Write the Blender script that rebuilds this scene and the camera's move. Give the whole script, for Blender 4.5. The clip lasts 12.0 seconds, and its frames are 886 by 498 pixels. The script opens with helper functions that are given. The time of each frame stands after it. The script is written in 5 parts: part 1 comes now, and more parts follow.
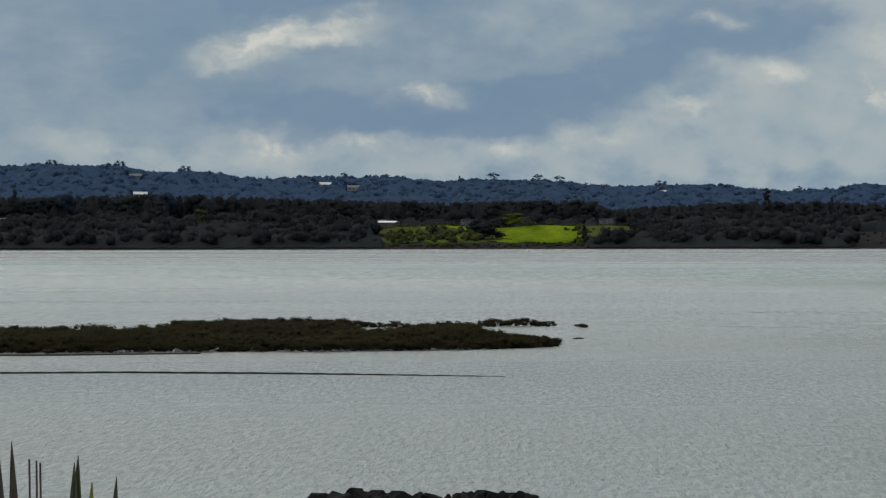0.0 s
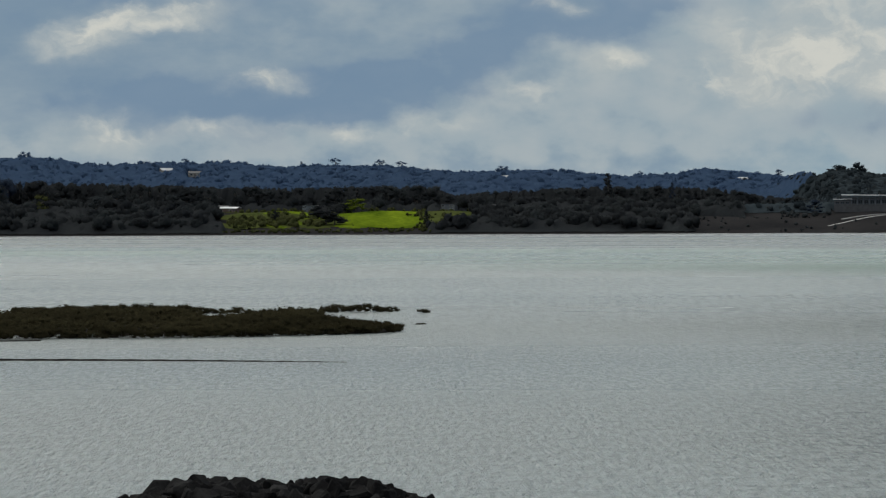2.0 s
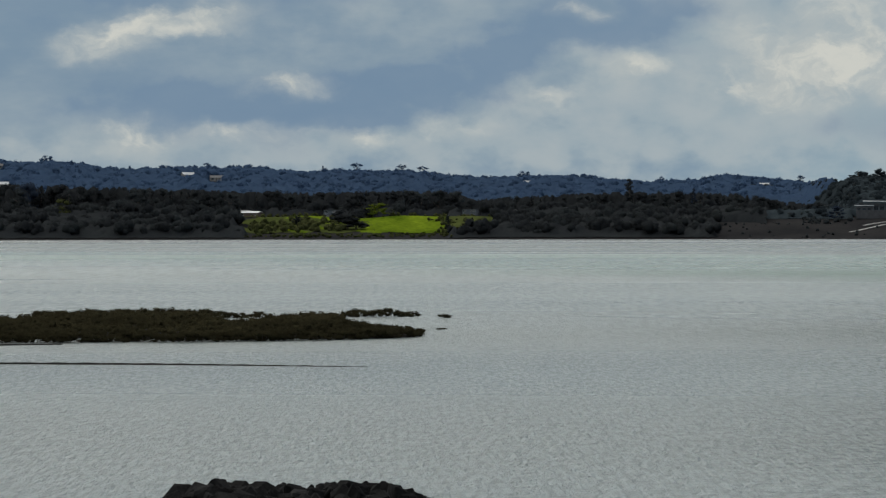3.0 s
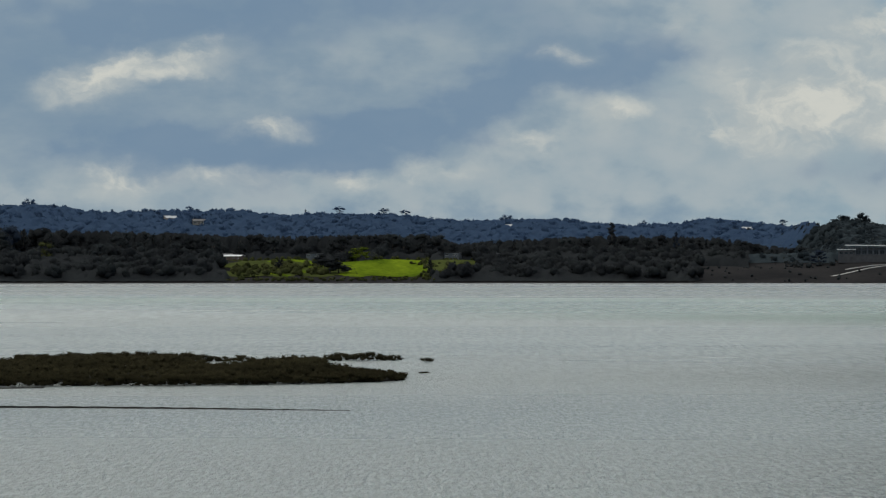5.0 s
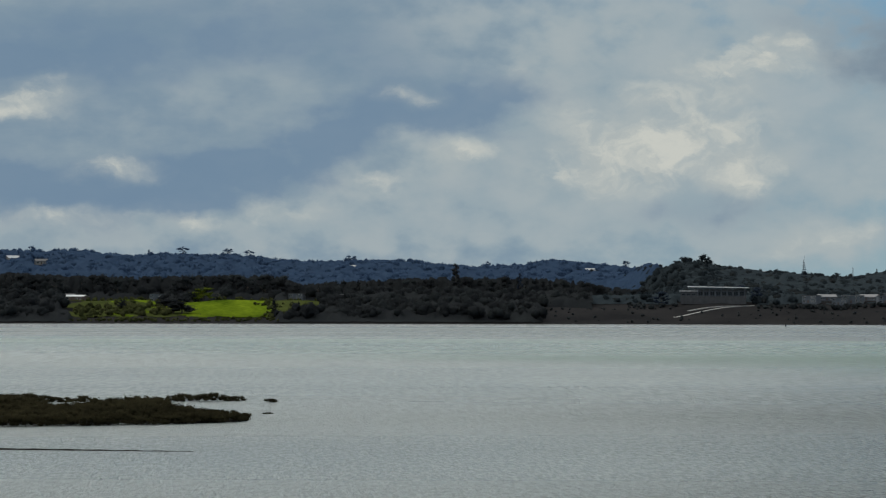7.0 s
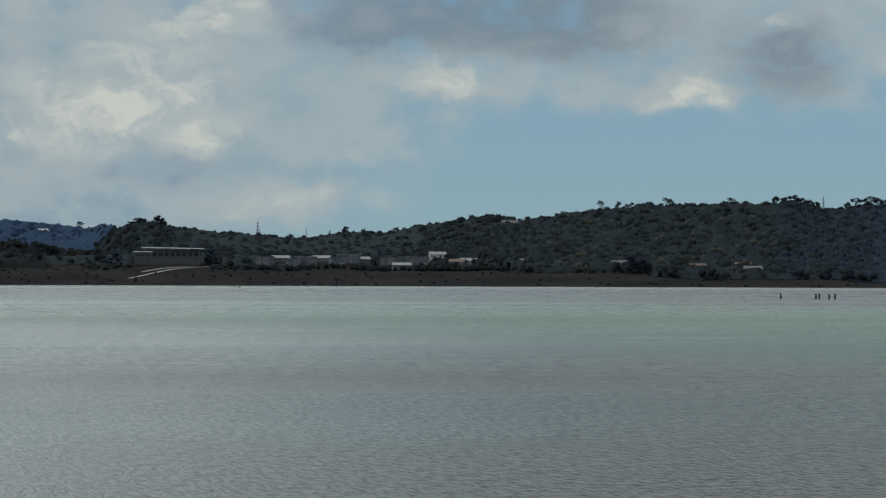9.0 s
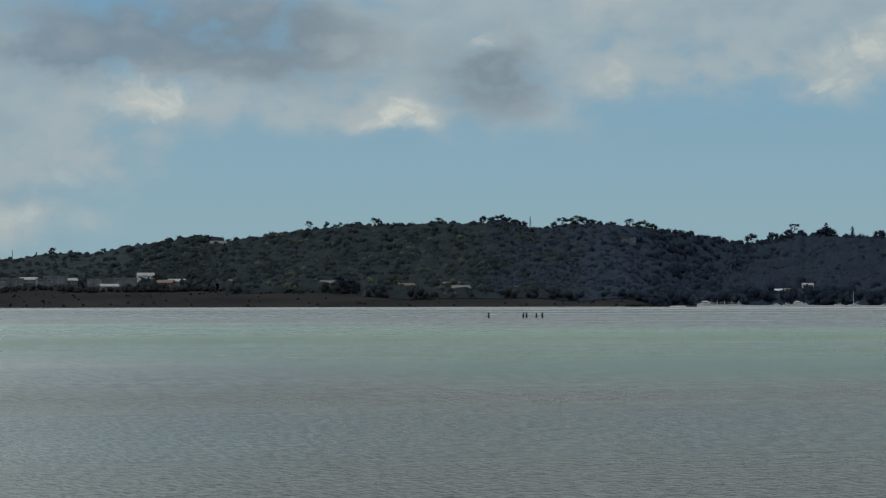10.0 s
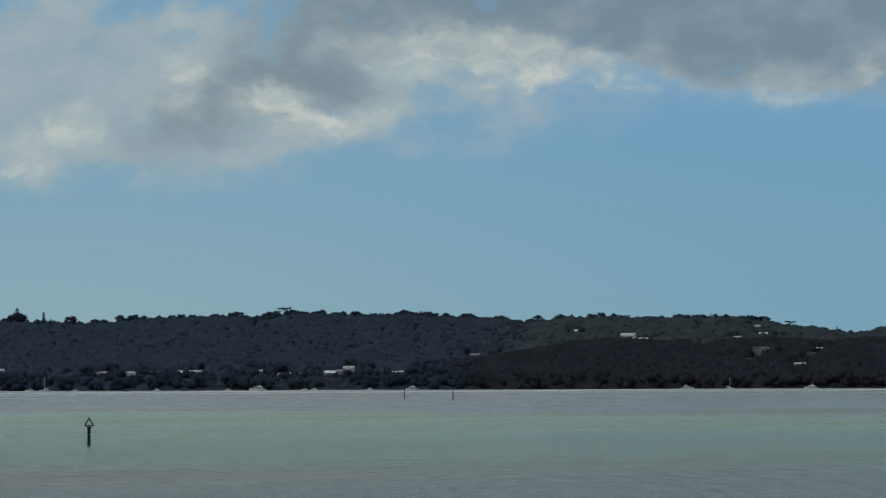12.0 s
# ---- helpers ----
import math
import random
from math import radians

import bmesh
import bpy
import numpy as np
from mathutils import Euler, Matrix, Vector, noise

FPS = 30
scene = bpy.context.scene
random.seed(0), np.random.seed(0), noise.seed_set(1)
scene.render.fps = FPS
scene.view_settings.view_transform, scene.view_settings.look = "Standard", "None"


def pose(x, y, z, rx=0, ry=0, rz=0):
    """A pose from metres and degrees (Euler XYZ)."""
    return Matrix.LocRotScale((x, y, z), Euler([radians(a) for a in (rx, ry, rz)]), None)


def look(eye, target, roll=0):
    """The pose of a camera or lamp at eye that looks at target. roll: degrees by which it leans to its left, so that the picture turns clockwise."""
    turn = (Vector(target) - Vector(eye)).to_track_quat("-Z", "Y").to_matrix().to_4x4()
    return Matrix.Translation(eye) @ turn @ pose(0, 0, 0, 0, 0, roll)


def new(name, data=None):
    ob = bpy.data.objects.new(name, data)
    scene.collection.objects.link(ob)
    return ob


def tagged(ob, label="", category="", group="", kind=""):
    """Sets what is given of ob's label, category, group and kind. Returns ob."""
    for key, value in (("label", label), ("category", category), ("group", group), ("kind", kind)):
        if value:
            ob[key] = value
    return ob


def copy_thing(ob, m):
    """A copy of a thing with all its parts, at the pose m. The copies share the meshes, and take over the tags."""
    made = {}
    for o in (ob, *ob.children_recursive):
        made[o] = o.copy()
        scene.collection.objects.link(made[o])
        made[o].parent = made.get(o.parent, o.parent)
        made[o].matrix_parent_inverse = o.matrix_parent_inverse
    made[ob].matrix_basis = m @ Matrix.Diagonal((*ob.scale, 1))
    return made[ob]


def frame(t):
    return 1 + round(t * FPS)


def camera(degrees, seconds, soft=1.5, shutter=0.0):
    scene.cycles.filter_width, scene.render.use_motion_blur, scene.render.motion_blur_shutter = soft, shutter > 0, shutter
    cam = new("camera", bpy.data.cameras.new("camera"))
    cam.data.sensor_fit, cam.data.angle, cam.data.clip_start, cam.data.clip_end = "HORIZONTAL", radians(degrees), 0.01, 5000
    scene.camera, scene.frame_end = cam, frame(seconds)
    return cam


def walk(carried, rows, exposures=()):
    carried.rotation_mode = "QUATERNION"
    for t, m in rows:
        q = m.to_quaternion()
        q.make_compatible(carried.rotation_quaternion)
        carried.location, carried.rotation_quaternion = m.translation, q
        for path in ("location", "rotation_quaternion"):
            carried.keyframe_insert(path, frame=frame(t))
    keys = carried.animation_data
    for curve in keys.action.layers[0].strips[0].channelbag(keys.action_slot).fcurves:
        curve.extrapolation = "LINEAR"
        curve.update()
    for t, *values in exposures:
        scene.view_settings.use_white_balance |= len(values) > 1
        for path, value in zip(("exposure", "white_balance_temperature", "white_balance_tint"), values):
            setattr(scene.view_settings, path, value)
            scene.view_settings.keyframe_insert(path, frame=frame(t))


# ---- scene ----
# A tidal harbour seen from a bank 15 m above the water; azimuth in degrees clockwise from +y.
EYE_Z = 15.0


def aim(az, el, roll):
    return pose(0, 0, EYE_Z, 90 + el, 0, -az) @ pose(0, 0, 0, 0, 0, roll)


cam = camera(16.23, 12.0, soft=1.2)
walk(cam, [
    (0.0, aim(-2.134, -0.424, -0.100)), (0.5, aim(0.0, -0.490, 0.152)), (1.0, aim(1.233, -0.530, 0.150)),
    (1.5, aim(1.374, -0.566, -0.162)), (2.0, aim(0.777, -0.699, -0.238)), (2.5, aim(0.115, -0.721, -0.184)),
    (3.0, aim(0.386, -0.606, -0.069)), (3.2, aim(0.470, -0.607, -0.030)), (5.0, aim(0.709, 0.200, -0.013)),
    (5.5, aim(0.942, 0.392, 0.080)), (6.0, aim(1.551, 0.805, 0.012)), (6.5, aim(2.040, 0.966, -0.009)),
    (7.0, aim(3.583, 0.954, 0.106)), (7.5, aim(6.363, 0.546, 0.128)), (7.7, aim(7.625, 0.483, 0.100)),
    (9.3, aim(15.026, 0.294, 0.200)), (9.5, aim(16.068, 0.349, 0.150)), (10.0, aim(18.991, 0.639, -0.100)),
    (10.5, aim(23.620, 1.318, 0.260)), (11.0, aim(28.777, 2.406, 0.470)), (11.5, aim(30.766, 2.110, -0.005)),
    (12.0, aim(33.830, 2.173, -0.250)),
], exposures=[(0.0, 0.0, 6400, 8), (6.5, 0.0, 6370, 7), (7.5, -0.12, 6320, 6), (9.5, -0.04, 6230, 5), (11.0, -0.02, 6170, 4), (12.0, -0.06, 6120, 3)])

# ---- world and sun ----
SUN_AZ, SUN_EL = -48.0, 44.0
sun = new("sun", bpy.data.lights.new("sun", "SUN"))
sun.data.energy, sun.data.angle, sun.data.color = 0.6, radians(14), (1.0, 0.94, 0.85)
sun.matrix_world = look((-300 * math.sin(radians(48)), 300 * math.cos(radians(48)), 290), (0, 0, 0))

# clouds: azimuth, elevation, half width, half height, tilt, strength
CREAM_A = ((-5.7, 3.29, 0.94, 0.42, 10, 0.8), (-4.1, 3.66, 1.15, 0.35, 14, 0.8), (-2.4, 2.46, 0.78, 0.23, 0, 0.75),
           (-5.5, 1.54, 0.83, 0.38, 8, 0.7), (-3.3, 1.44, 1.67, 0.23, 0, 0.6), (-0.9, 1.39, 0.8, 0.2, 0, 0.5),
           (0.5, 1.65, 0.73, 0.23, 0, 0.55), (3.9, 2.66, 0.73, 0.31, 8, 0.75), (2.4, 2.28, 0.47, 0.35, 0, 0.55),
           (6.8, 2.94, 1.15, 0.78, -10, 0.8), (7.4, 2.58, 0.63, 0.42, 0, 0.6), (5.9, 2.43, 0.94, 0.42, 12, 0.6),
           (8.7, 2.93, 1.15, 0.63, -10, 0.85), (2.9, 3.84, 0.52, 0.21, 0, 0.4), (5.2, 4.3, 0.94, 0.52, 0, 0.35))
CREAM_B = ((8.9, 4.17, 1.56, 0.42, 8, 0.75), (9.8, 4.68, 0.94, 0.42, 0, 0.6), (6.9, 4.91, 1.25, 0.42, 0, 0.3),
           (9.3, 2.41, 0.73, 0.42, 25, 0.5), (13.7, 3.47, 1.15, 0.38, 0, 0.7), (18.2, 3.09, 1.0, 0.25, 0, 0.9),
           (17.8, 4.0, 1.15, 0.73, 0, 0.35), (22.1, 3.79, 0.78, 0.55, 0, 0.5), (19.9, 4.57, 0.73, 0.25, 0, 0.5),
           (12.1, 1.96, 1.35, 0.38, 5, 0.4), (10.1, 1.19, 0.6, 0.28, 20, 0.6), (11.0, 1.23, 0.6, 0.28, 20, 0.5),
           (12.5, 1.2, 0.47, 0.19, 15, 0.35), (20.2, 2.81, 0.42, 0.17, 0, 0.3), (-8.6, 1.5, 1.2, 0.3, 0, 0.45))
CREAM_C = ((26.0, 3.77, 1.35, 0.42, -5, 0.55), (29.0, 5.5, 0.66, 1.15, -12, 0.65), (27.0, 4.46, 1.15, 0.52, 10, 0.55),
           (21.9, 5.27, 1.35, 0.63, 0, 0.4), (33.6, 5.72, 1.77, 0.63, -8, 0.7), (35.7, 5.5, 0.94, 0.73, 0, 0.6),
           (31.5, 4.54, 1.46, 0.42, 0, 0.8), (30.6, 5.06, 0.63, 0.42, 0, 0.6), (37.2, 5.28, 0.83, 0.46, 0, 0.6),
           (40.2, 5.08, 0.83, 0.42, 0, 0.5), (41.7, 5.31, 0.83, 0.42, 20, 0.45), (39.2, 5.51, 1.25, 0.31, 0, 0.2))
VEIL = ((18.5, 5.6, 3.6, 0.9, 0, 0.8), (4.3, 2.12, 5.42, 1.15, 13, 0.9), (7.9, 3.25, 3.96, 2.71, 0, 0.65), (-4.0, 1.33, 5.5, 0.42, 0, 0.7),
        (-0.9, 3.89, 3.96, 0.73, 15, 0.3), (0.1, 4.93, 3.13, 0.73, 0, 0.25), (7.4, 4.91, 3.65, 1.46, 0, 0.4),
        (10.5, 3.14, 3.44, 1.67, 0, 0.7), (8.4, 1.6, 3.2, 1.4, 0, 0.32), (15.8, 3.79, 2.71, 0.78, 0, 0.7),
        (19.9, 3.79, 3.13, 1.04, 0, 0.7), (22.7, 5.28, 4.38, 1.35, 0, 0.8), (27.4, 4.77, 3.33, 1.25, 0, 0.8),
        (30.9, 5.52, 5.42, 1.46, 0, 0.9), (39.7, 5.24, 2.71, 0.52, 0, 0.25))
SLATE = ((-4.5, 4.38, 4.38, 0.73, 4, 0.7), (1.8, 4.72, 3.96, 0.94, -10, 0.35), (-3.0, 1.98, 3.4, 0.5, 4, 0.75),
         (-0.1, 2.45, 3.13, 0.6, 18, 0.65), (-5.1, 2.35, 2.4, 0.55, 0, 0.5), (13.7, 4.56, 3.54, 0.73, -8, 0.75))
SLATE_EAST = (
         (12.3, 4.03, 1.46, 0.52, 0, 0.5), (19.9, 3.85, 1.1, 0.9, 0, 0.75), (16.6, 4.66, 1.7, 0.8, 0, 0.45),
         (28.8, 4.35, 1.25, 0.63, 10, 0.5), (30.6, 5.2, 1.6, 0.9, 0, 0.7), (31.6, 5.25, 1.2, 0.6, 0, 0.45),
         (37.7, 6.41, 5.42, 0.83, -4, 1.0), (40.8, 6.1, 3.13, 0.73, -4, 1.0), (33.0, 6.55, 2.6, 0.73, 0, 0.5), (4.3, 3.55, 1.0, 0.5, 10, 0.6),
         (8.6, 1.75, 1.8, 0.45, 6, 0.4), (1.9, 3.3, 1.4, 0.42, 22, 0.4))


def build_world():
    w = bpy.data.worlds.new("harbour_sky")
    scene.world = w
    w.use_nodes = True
    nt = w.node_tree
    nt.nodes.clear()

    def node(kind, **kw):
        n = nt.nodes.new(kind)
        for k, v in kw.items():
            if k == "operation":
                n.operation = v
            elif k == "clamp":
                n.use_clamp = v
        return n

    def put(socket, value):
        if hasattr(value, "is_linked"):
            nt.links.new(value, socket)
        else:
            socket.default_value = value

    def mth(op, a, b=0.0, c=0.0, clamp=False):
        n = node("ShaderNodeMath", operation=op, clamp=clamp)
        for s, v in zip(n.inputs, (a, b, c)):
            put(s, v)
        return n.outputs[0]

    def blend(f, a, b):
        n = node("ShaderNodeMix")
        n.data_type = "RGBA"
        put(n.inputs[0], f)
        put(n.inputs[6], a)
        put(n.inputs[7], b)
        return n.outputs[2]

    def step(x, lo, hi):
        n = node("ShaderNodeMapRange")
        n.interpolation_type = "SMOOTHSTEP"
        put(n.inputs[0], x)
        n.inputs[1].default_value, n.inputs[2].default_value = lo, hi
        return n.outputs[0]

    tc = node("ShaderNodeTexCoord")
    sep = node("ShaderNodeSeparateXYZ")
    nt.links.new(tc.outputs["Generated"], sep.inputs[0])
    az = mth("MULTIPLY", mth("ARCTAN2", sep.outputs[0], sep.outputs[1]), 57.2958)
    el = mth("MULTIPLY", mth("ARCSINE", sep.outputs[2]), 57.2958)
    flat = node("ShaderNodeCombineXYZ")
    put(flat.inputs[0], az)
    put(flat.inputs[1], el)

    def noise_at(vec, scale, detail, rough, stretch=(1, 1, 1)):
        mp = node("ShaderNodeMapping")
        put(mp.inputs[0], vec)
        mp.inputs[3].default_value = stretch
        n = node("ShaderNodeTexNoise")
        put(n.inputs["Vector"], mp.outputs[0])
        n.inputs["Scale"].default_value = scale
        n.inputs["Detail"].default_value = detail
        n.inputs["Roughness"].default_value = rough
        return n

    # bend the coordinates so that the cloud edges billow
    warp = noise_at(flat.outputs[0], 0.85, 8, 0.56, (0.8, 1.15, 1))
    shift = node("ShaderNodeVectorMath", operation="SUBTRACT")
    put(shift.inputs[0], warp.outputs["Color"])
    shift.inputs[1].default_value = (0.5, 0.5, 0.5)
    size = node("ShaderNodeVectorMath", operation="MULTIPLY")
    put(size.inputs[0], shift.outputs[0])
    size.inputs[1].default_value = (1.7, 1.15, 0)
    bent = node("ShaderNodeVectorMath", operation="ADD")
    put(bent.inputs[0], flat.outputs[0])
    put(bent.inputs[1], size.outputs[0])

    def bank(blobs):
        total = 0.0
        for a, e, w_, h_, tilt, amp in blobs:
            mp = node("ShaderNodeMapping")
            mp.vector_type = "TEXTURE"
            put(mp.inputs[0], bent.outputs[0])
            mp.inputs[1].default_value = (a, e, 0)
            mp.inputs[2].default_value = (0, 0, radians(tilt))
            mp.inputs[3].default_value = (w_ * 1.6, h_ * 1.65, 1)
            g = node("ShaderNodeTexGradient")
            g.gradient_type = "SPHERICAL"
            put(g.inputs[0], mp.outputs[0])
            total = mth("MULTIPLY_ADD", g.outputs["Fac"], amp, total)
        return total

    fine = noise_at(flat.outputs[0], 1.2, 6, 0.5, (0.8, 1.2, 1)).outputs[0]
    broad = noise_at(flat.outputs[0], 0.28, 6, 0.6, (0.6, 1.6, 1)).outputs[0]
    high = noise_at(tc.outputs["Generated"], 3.0, 8, 0.6, (1, 1, 2.2)).outputs[0]

    sky = node("ShaderNodeTexSky")
    sky.sky_type = "NISHITA"
    sky.sun_disc = False
    sky.sun_elevation, sky.sun_rotation = radians(SUN_EL), radians(SUN_AZ)
    sky.dust_density, sky.ozone_density = 1.5, 2.0
    dim = node("ShaderNodeVectorMath", operation="SCALE")
    put(dim.inputs[0], sky.outputs[0])
    dim.inputs[3].default_value = 0.075
    low = blend(step(el, 0.0, 6.5), (0.285, 0.405, 0.455, 1), (0.185, 0.345, 0.50, 1))
    low = blend(step(az, 26.0, 42.0), low, blend(step(el, 0.0, 6.5), (0.215, 0.36, 0.455, 1), (0.185, 0.345, 0.525, 1)))
    base = blend(step(el, 8.0, 30.0), low, dim.outputs[0])
    # the overcast half
    left = mth("SUBTRACT", 1.0, step(mth("ADD", az, mth("MULTIPLY", mth("SUBTRACT", fine, 0.5), 8.0)), 2.5, 13.0))
    grey = blend(step(mth("ADD", broad, mth("MULTIPLY", fine, 0.35)), 0.5, 0.9), (0.195, 0.275, 0.360, 1), (0.315, 0.378, 0.420, 1))
    base = blend(left, base, grey)
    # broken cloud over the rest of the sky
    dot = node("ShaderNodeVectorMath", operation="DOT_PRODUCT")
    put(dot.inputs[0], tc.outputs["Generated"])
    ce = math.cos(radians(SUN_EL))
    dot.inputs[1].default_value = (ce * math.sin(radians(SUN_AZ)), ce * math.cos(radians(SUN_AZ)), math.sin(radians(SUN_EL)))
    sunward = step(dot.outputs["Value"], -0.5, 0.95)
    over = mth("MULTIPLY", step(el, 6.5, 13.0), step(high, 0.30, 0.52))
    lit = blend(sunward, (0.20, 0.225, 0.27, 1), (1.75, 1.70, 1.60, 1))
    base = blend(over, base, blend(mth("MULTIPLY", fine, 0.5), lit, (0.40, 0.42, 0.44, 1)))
    puff = mth("MULTIPLY_ADD", step(fine, 0.25, 0.75), 1.05, 0.48)
    veil = step(mth("MULTIPLY", bank(VEIL), puff), 0.06, 0.75)
    base = blend(mth("MULTIPLY", veil, 0.88), base, blend(step(fine, 0.3, 0.7), (0.325, 0.393, 0.432, 1), (0.395, 0.438, 0.456, 1)))
    slate = step(mth("MULTIPLY", mth("ADD", bank(SLATE), bank(SLATE_EAST)), puff), 0.10, 0.66)
    dark = blend(step(az, 6.0, 16.0), (0.168, 0.248, 0.350, 1), (0.198, 0.243, 0.286, 1))
    base = blend(mth("MULTIPLY", slate, 0.85), base, blend(mth("MULTIPLY", step(fine, 0.40, 0.80), step(az, 8.0, 15.0)), dark, (0.275, 0.320, 0.360, 1)))
    cream = mth("ADD", mth("ADD", bank(CREAM_A), bank(CREAM_B)), bank(CREAM_C))
    curl = noise_at(bent.outputs[0], 1.6, 8, 0.56, (0.8, 1.2, 1)).outputs[0]
    halo = step(mth("MULTIPLY", cream, puff), 0.0, 0.8)
    base = blend(mth("MULTIPLY", halo, 0.6), base, (0.425, 0.460, 0.462, 1))
    core = step(mth("MULTIPLY", cream, mth("MULTIPLY_ADD", step(curl, 0.30, 0.70), 1.0, 0.42)), 0.18, 1.0)
    billow = noise_at(bent.outputs[0], 1.5, 7, 0.6, (0.8, 1.3, 1)).outputs[0]
    base = blend(core, base, blend(step(billow, 0.36, 0.62), (0.440, 0.470, 0.468, 1), (0.600, 0.596, 0.548, 1)))
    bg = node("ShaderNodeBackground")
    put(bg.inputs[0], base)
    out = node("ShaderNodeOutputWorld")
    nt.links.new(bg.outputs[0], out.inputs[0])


build_world()

# ---- materials ----


def material(name, dark, light, rough=0.8, scale=1.0, fine=12.0, bump=0.3, dist=0.02, metal=0.0, each=0.0, island=0.0, spec=0.5,
             stretch=(1, 1, 1)):
    """Two scales of colour noise, bump, and a change from object to object or from island to island."""
    m = bpy.data.materials.new(name)
    m.use_nodes = True
    nt = m.node_tree
    bsdf = nt.nodes["Principled BSDF"]
    tc = nt.nodes.new("ShaderNodeTexCoord")
    mp = nt.nodes.new("ShaderNodeMapping")
    mp.inputs[3].default_value = stretch
    nt.links.new(tc.outputs["Object"], mp.inputs[0])
    a, b = nt.nodes.new("ShaderNodeTexNoise"), nt.nodes.new("ShaderNodeTexNoise")
    for n, s in ((a, scale), (b, fine)):
        n.inputs["Scale"].default_value = s
        n.inputs["Detail"].default_value = 5
        nt.links.new(mp.outputs[0], n.inputs["Vector"])
    add = nt.nodes.new("ShaderNodeMath")
    add.operation = "MULTIPLY_ADD"
    nt.links.new(b.outputs[0], add.inputs[0])
    add.inputs[1].default_value = 0.5
    nt.links.new(a.outputs[0], add.inputs[2])
    fac = nt.nodes.new("ShaderNodeMapRange")
    nt.links.new(add.outputs[0], fac.inputs[0])
    fac.inputs[1].default_value, fac.inputs[2].default_value = 0.45, 1.05
    mix = nt.nodes.new("ShaderNodeMix")
    mix.data_type = "RGBA"
    nt.links.new(fac.outputs[0], mix.inputs[0])
    mix.inputs[6].default_value, mix.inputs[7].default_value = (*dark, 1), (*light, 1)
    col = mix.outputs[2]
    for amount, kind, sock in ((each, "ShaderNodeObjectInfo", "Random"), (island, "ShaderNodeNewGeometry", "Random Per Island")):
        if amount:
            info = nt.nodes.new(kind)
            rng = nt.nodes.new("ShaderNodeMapRange")
            rng.inputs[3].default_value, rng.inputs[4].default_value = 1 - amount, 1 + amount
            nt.links.new(info.outputs[sock], rng.inputs[0])
            hsv = nt.nodes.new("ShaderNodeHueSaturation")
            nt.links.new(rng.outputs[0], hsv.inputs["Value"])
            nt.links.new(col, hsv.inputs["Color"])
            col = hsv.outputs[0]
    nt.links.new(col, bsdf.inputs["Base Color"])
    bsdf.inputs["Roughness"].default_value, bsdf.inputs["Metallic"].default_value = rough, metal
    bsdf.inputs["Specular IOR Level"].default_value = spec
    if bump:
        bp = nt.nodes.new("ShaderNodeBump")
        bp.inputs["Strength"].default_value, bp.inputs["Distance"].default_value = bump, dist
        nt.links.new(b.outputs[0], bp.inputs["Height"])
        nt.links.new(bp.outputs[0], bsdf.inputs["Normal"])
    return m


def leafy(name, dark, light, each=0.2, island=0.1):
    """Foliage: a dull leaf that lets some light through."""
    m = material(name, dark, light, 0.8, 0.05, 0.6, 0.0, each=each, island=island, spec=0.0)
    nt = m.node_tree
    bsdf = nt.nodes["Principled BSDF"]
    thin = nt.nodes.new("ShaderNodeBsdfTranslucent")
    nt.links.new(bsdf.inputs["Base Color"].links[0].from_socket, thin.inputs[0])
    mix = nt.nodes.new("ShaderNodeMixShader")
    mix.inputs[0].default_value = 0.45
    nt.links.new(bsdf.outputs[0], mix.inputs[1])
    nt.links.new(thin.outputs[0], mix.inputs[2])
    nt.links.new(mix.outputs[0], nt.nodes["Material Output"].inputs[0])
    return m


# leaf colour leans blue to carry the slight haze on the hills
M_LEAF = leafy("evergreen_foliage", (0.033, 0.043, 0.052), (0.050, 0.063, 0.070))
M_LEAF_BROWN = leafy("olive_brown_foliage", (0.034, 0.040, 0.044), (0.058, 0.064, 0.066))
M_LEAF_PALE = leafy("pale_willow_foliage", (0.075, 0.088, 0.070), (0.13, 0.142, 0.110))
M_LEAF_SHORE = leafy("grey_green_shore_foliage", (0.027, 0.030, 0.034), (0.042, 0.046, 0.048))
M_LEAF_LIME = leafy("fresh_lime_foliage", (0.080, 0.110, 0.015), (0.17, 0.21, 0.03))
# the blue of the distant bush stands in for aerial haze
M_LEAF_HAZE = leafy("glaucous_blue_green_foliage", (0.048, 0.083, 0.152), (0.066, 0.107, 0.182), 0.08, 0.08)
# dark foliage, with the haze across the bay put into its blue
M_LEAF_DARK_HAZE = leafy("dark_pine_foliage", (0.033, 0.045, 0.070), (0.045, 0.060, 0.086))
# shade over the nearer bay woods is put into this near-black leaf colour
M_LEAF_SHADE = leafy("blackish_evergreen_foliage", (0.026, 0.030, 0.040), (0.036, 0.041, 0.052))
M_MANGROVE = leafy("mangrove_foliage", (0.026, 0.024, 0.014), (0.062, 0.055, 0.030))
M_BARK = material("grey_brown_bark", (0.05, 0.042, 0.035), (0.13, 0.115, 0.10), 0.9, 0.6, 6, 0.5)
M_ROCK = material("dark_basalt", (0.004, 0.004, 0.0045), (0.022, 0.022, 0.022), 0.95, 1.1, 9, 0.8, 0.05, each=0.4, spec=0.05)
M_MUD = material("wet_tidal_mud", (0.009, 0.009, 0.009), (0.022, 0.021, 0.019), 0.9, 0.15, 2.5, 0.4, 0.03, spec=0.02)
M_WHITE = material("white_paint", (0.44, 0.45, 0.46), (0.60, 0.61, 0.61), 0.5, 0.4, 3, 0.1)
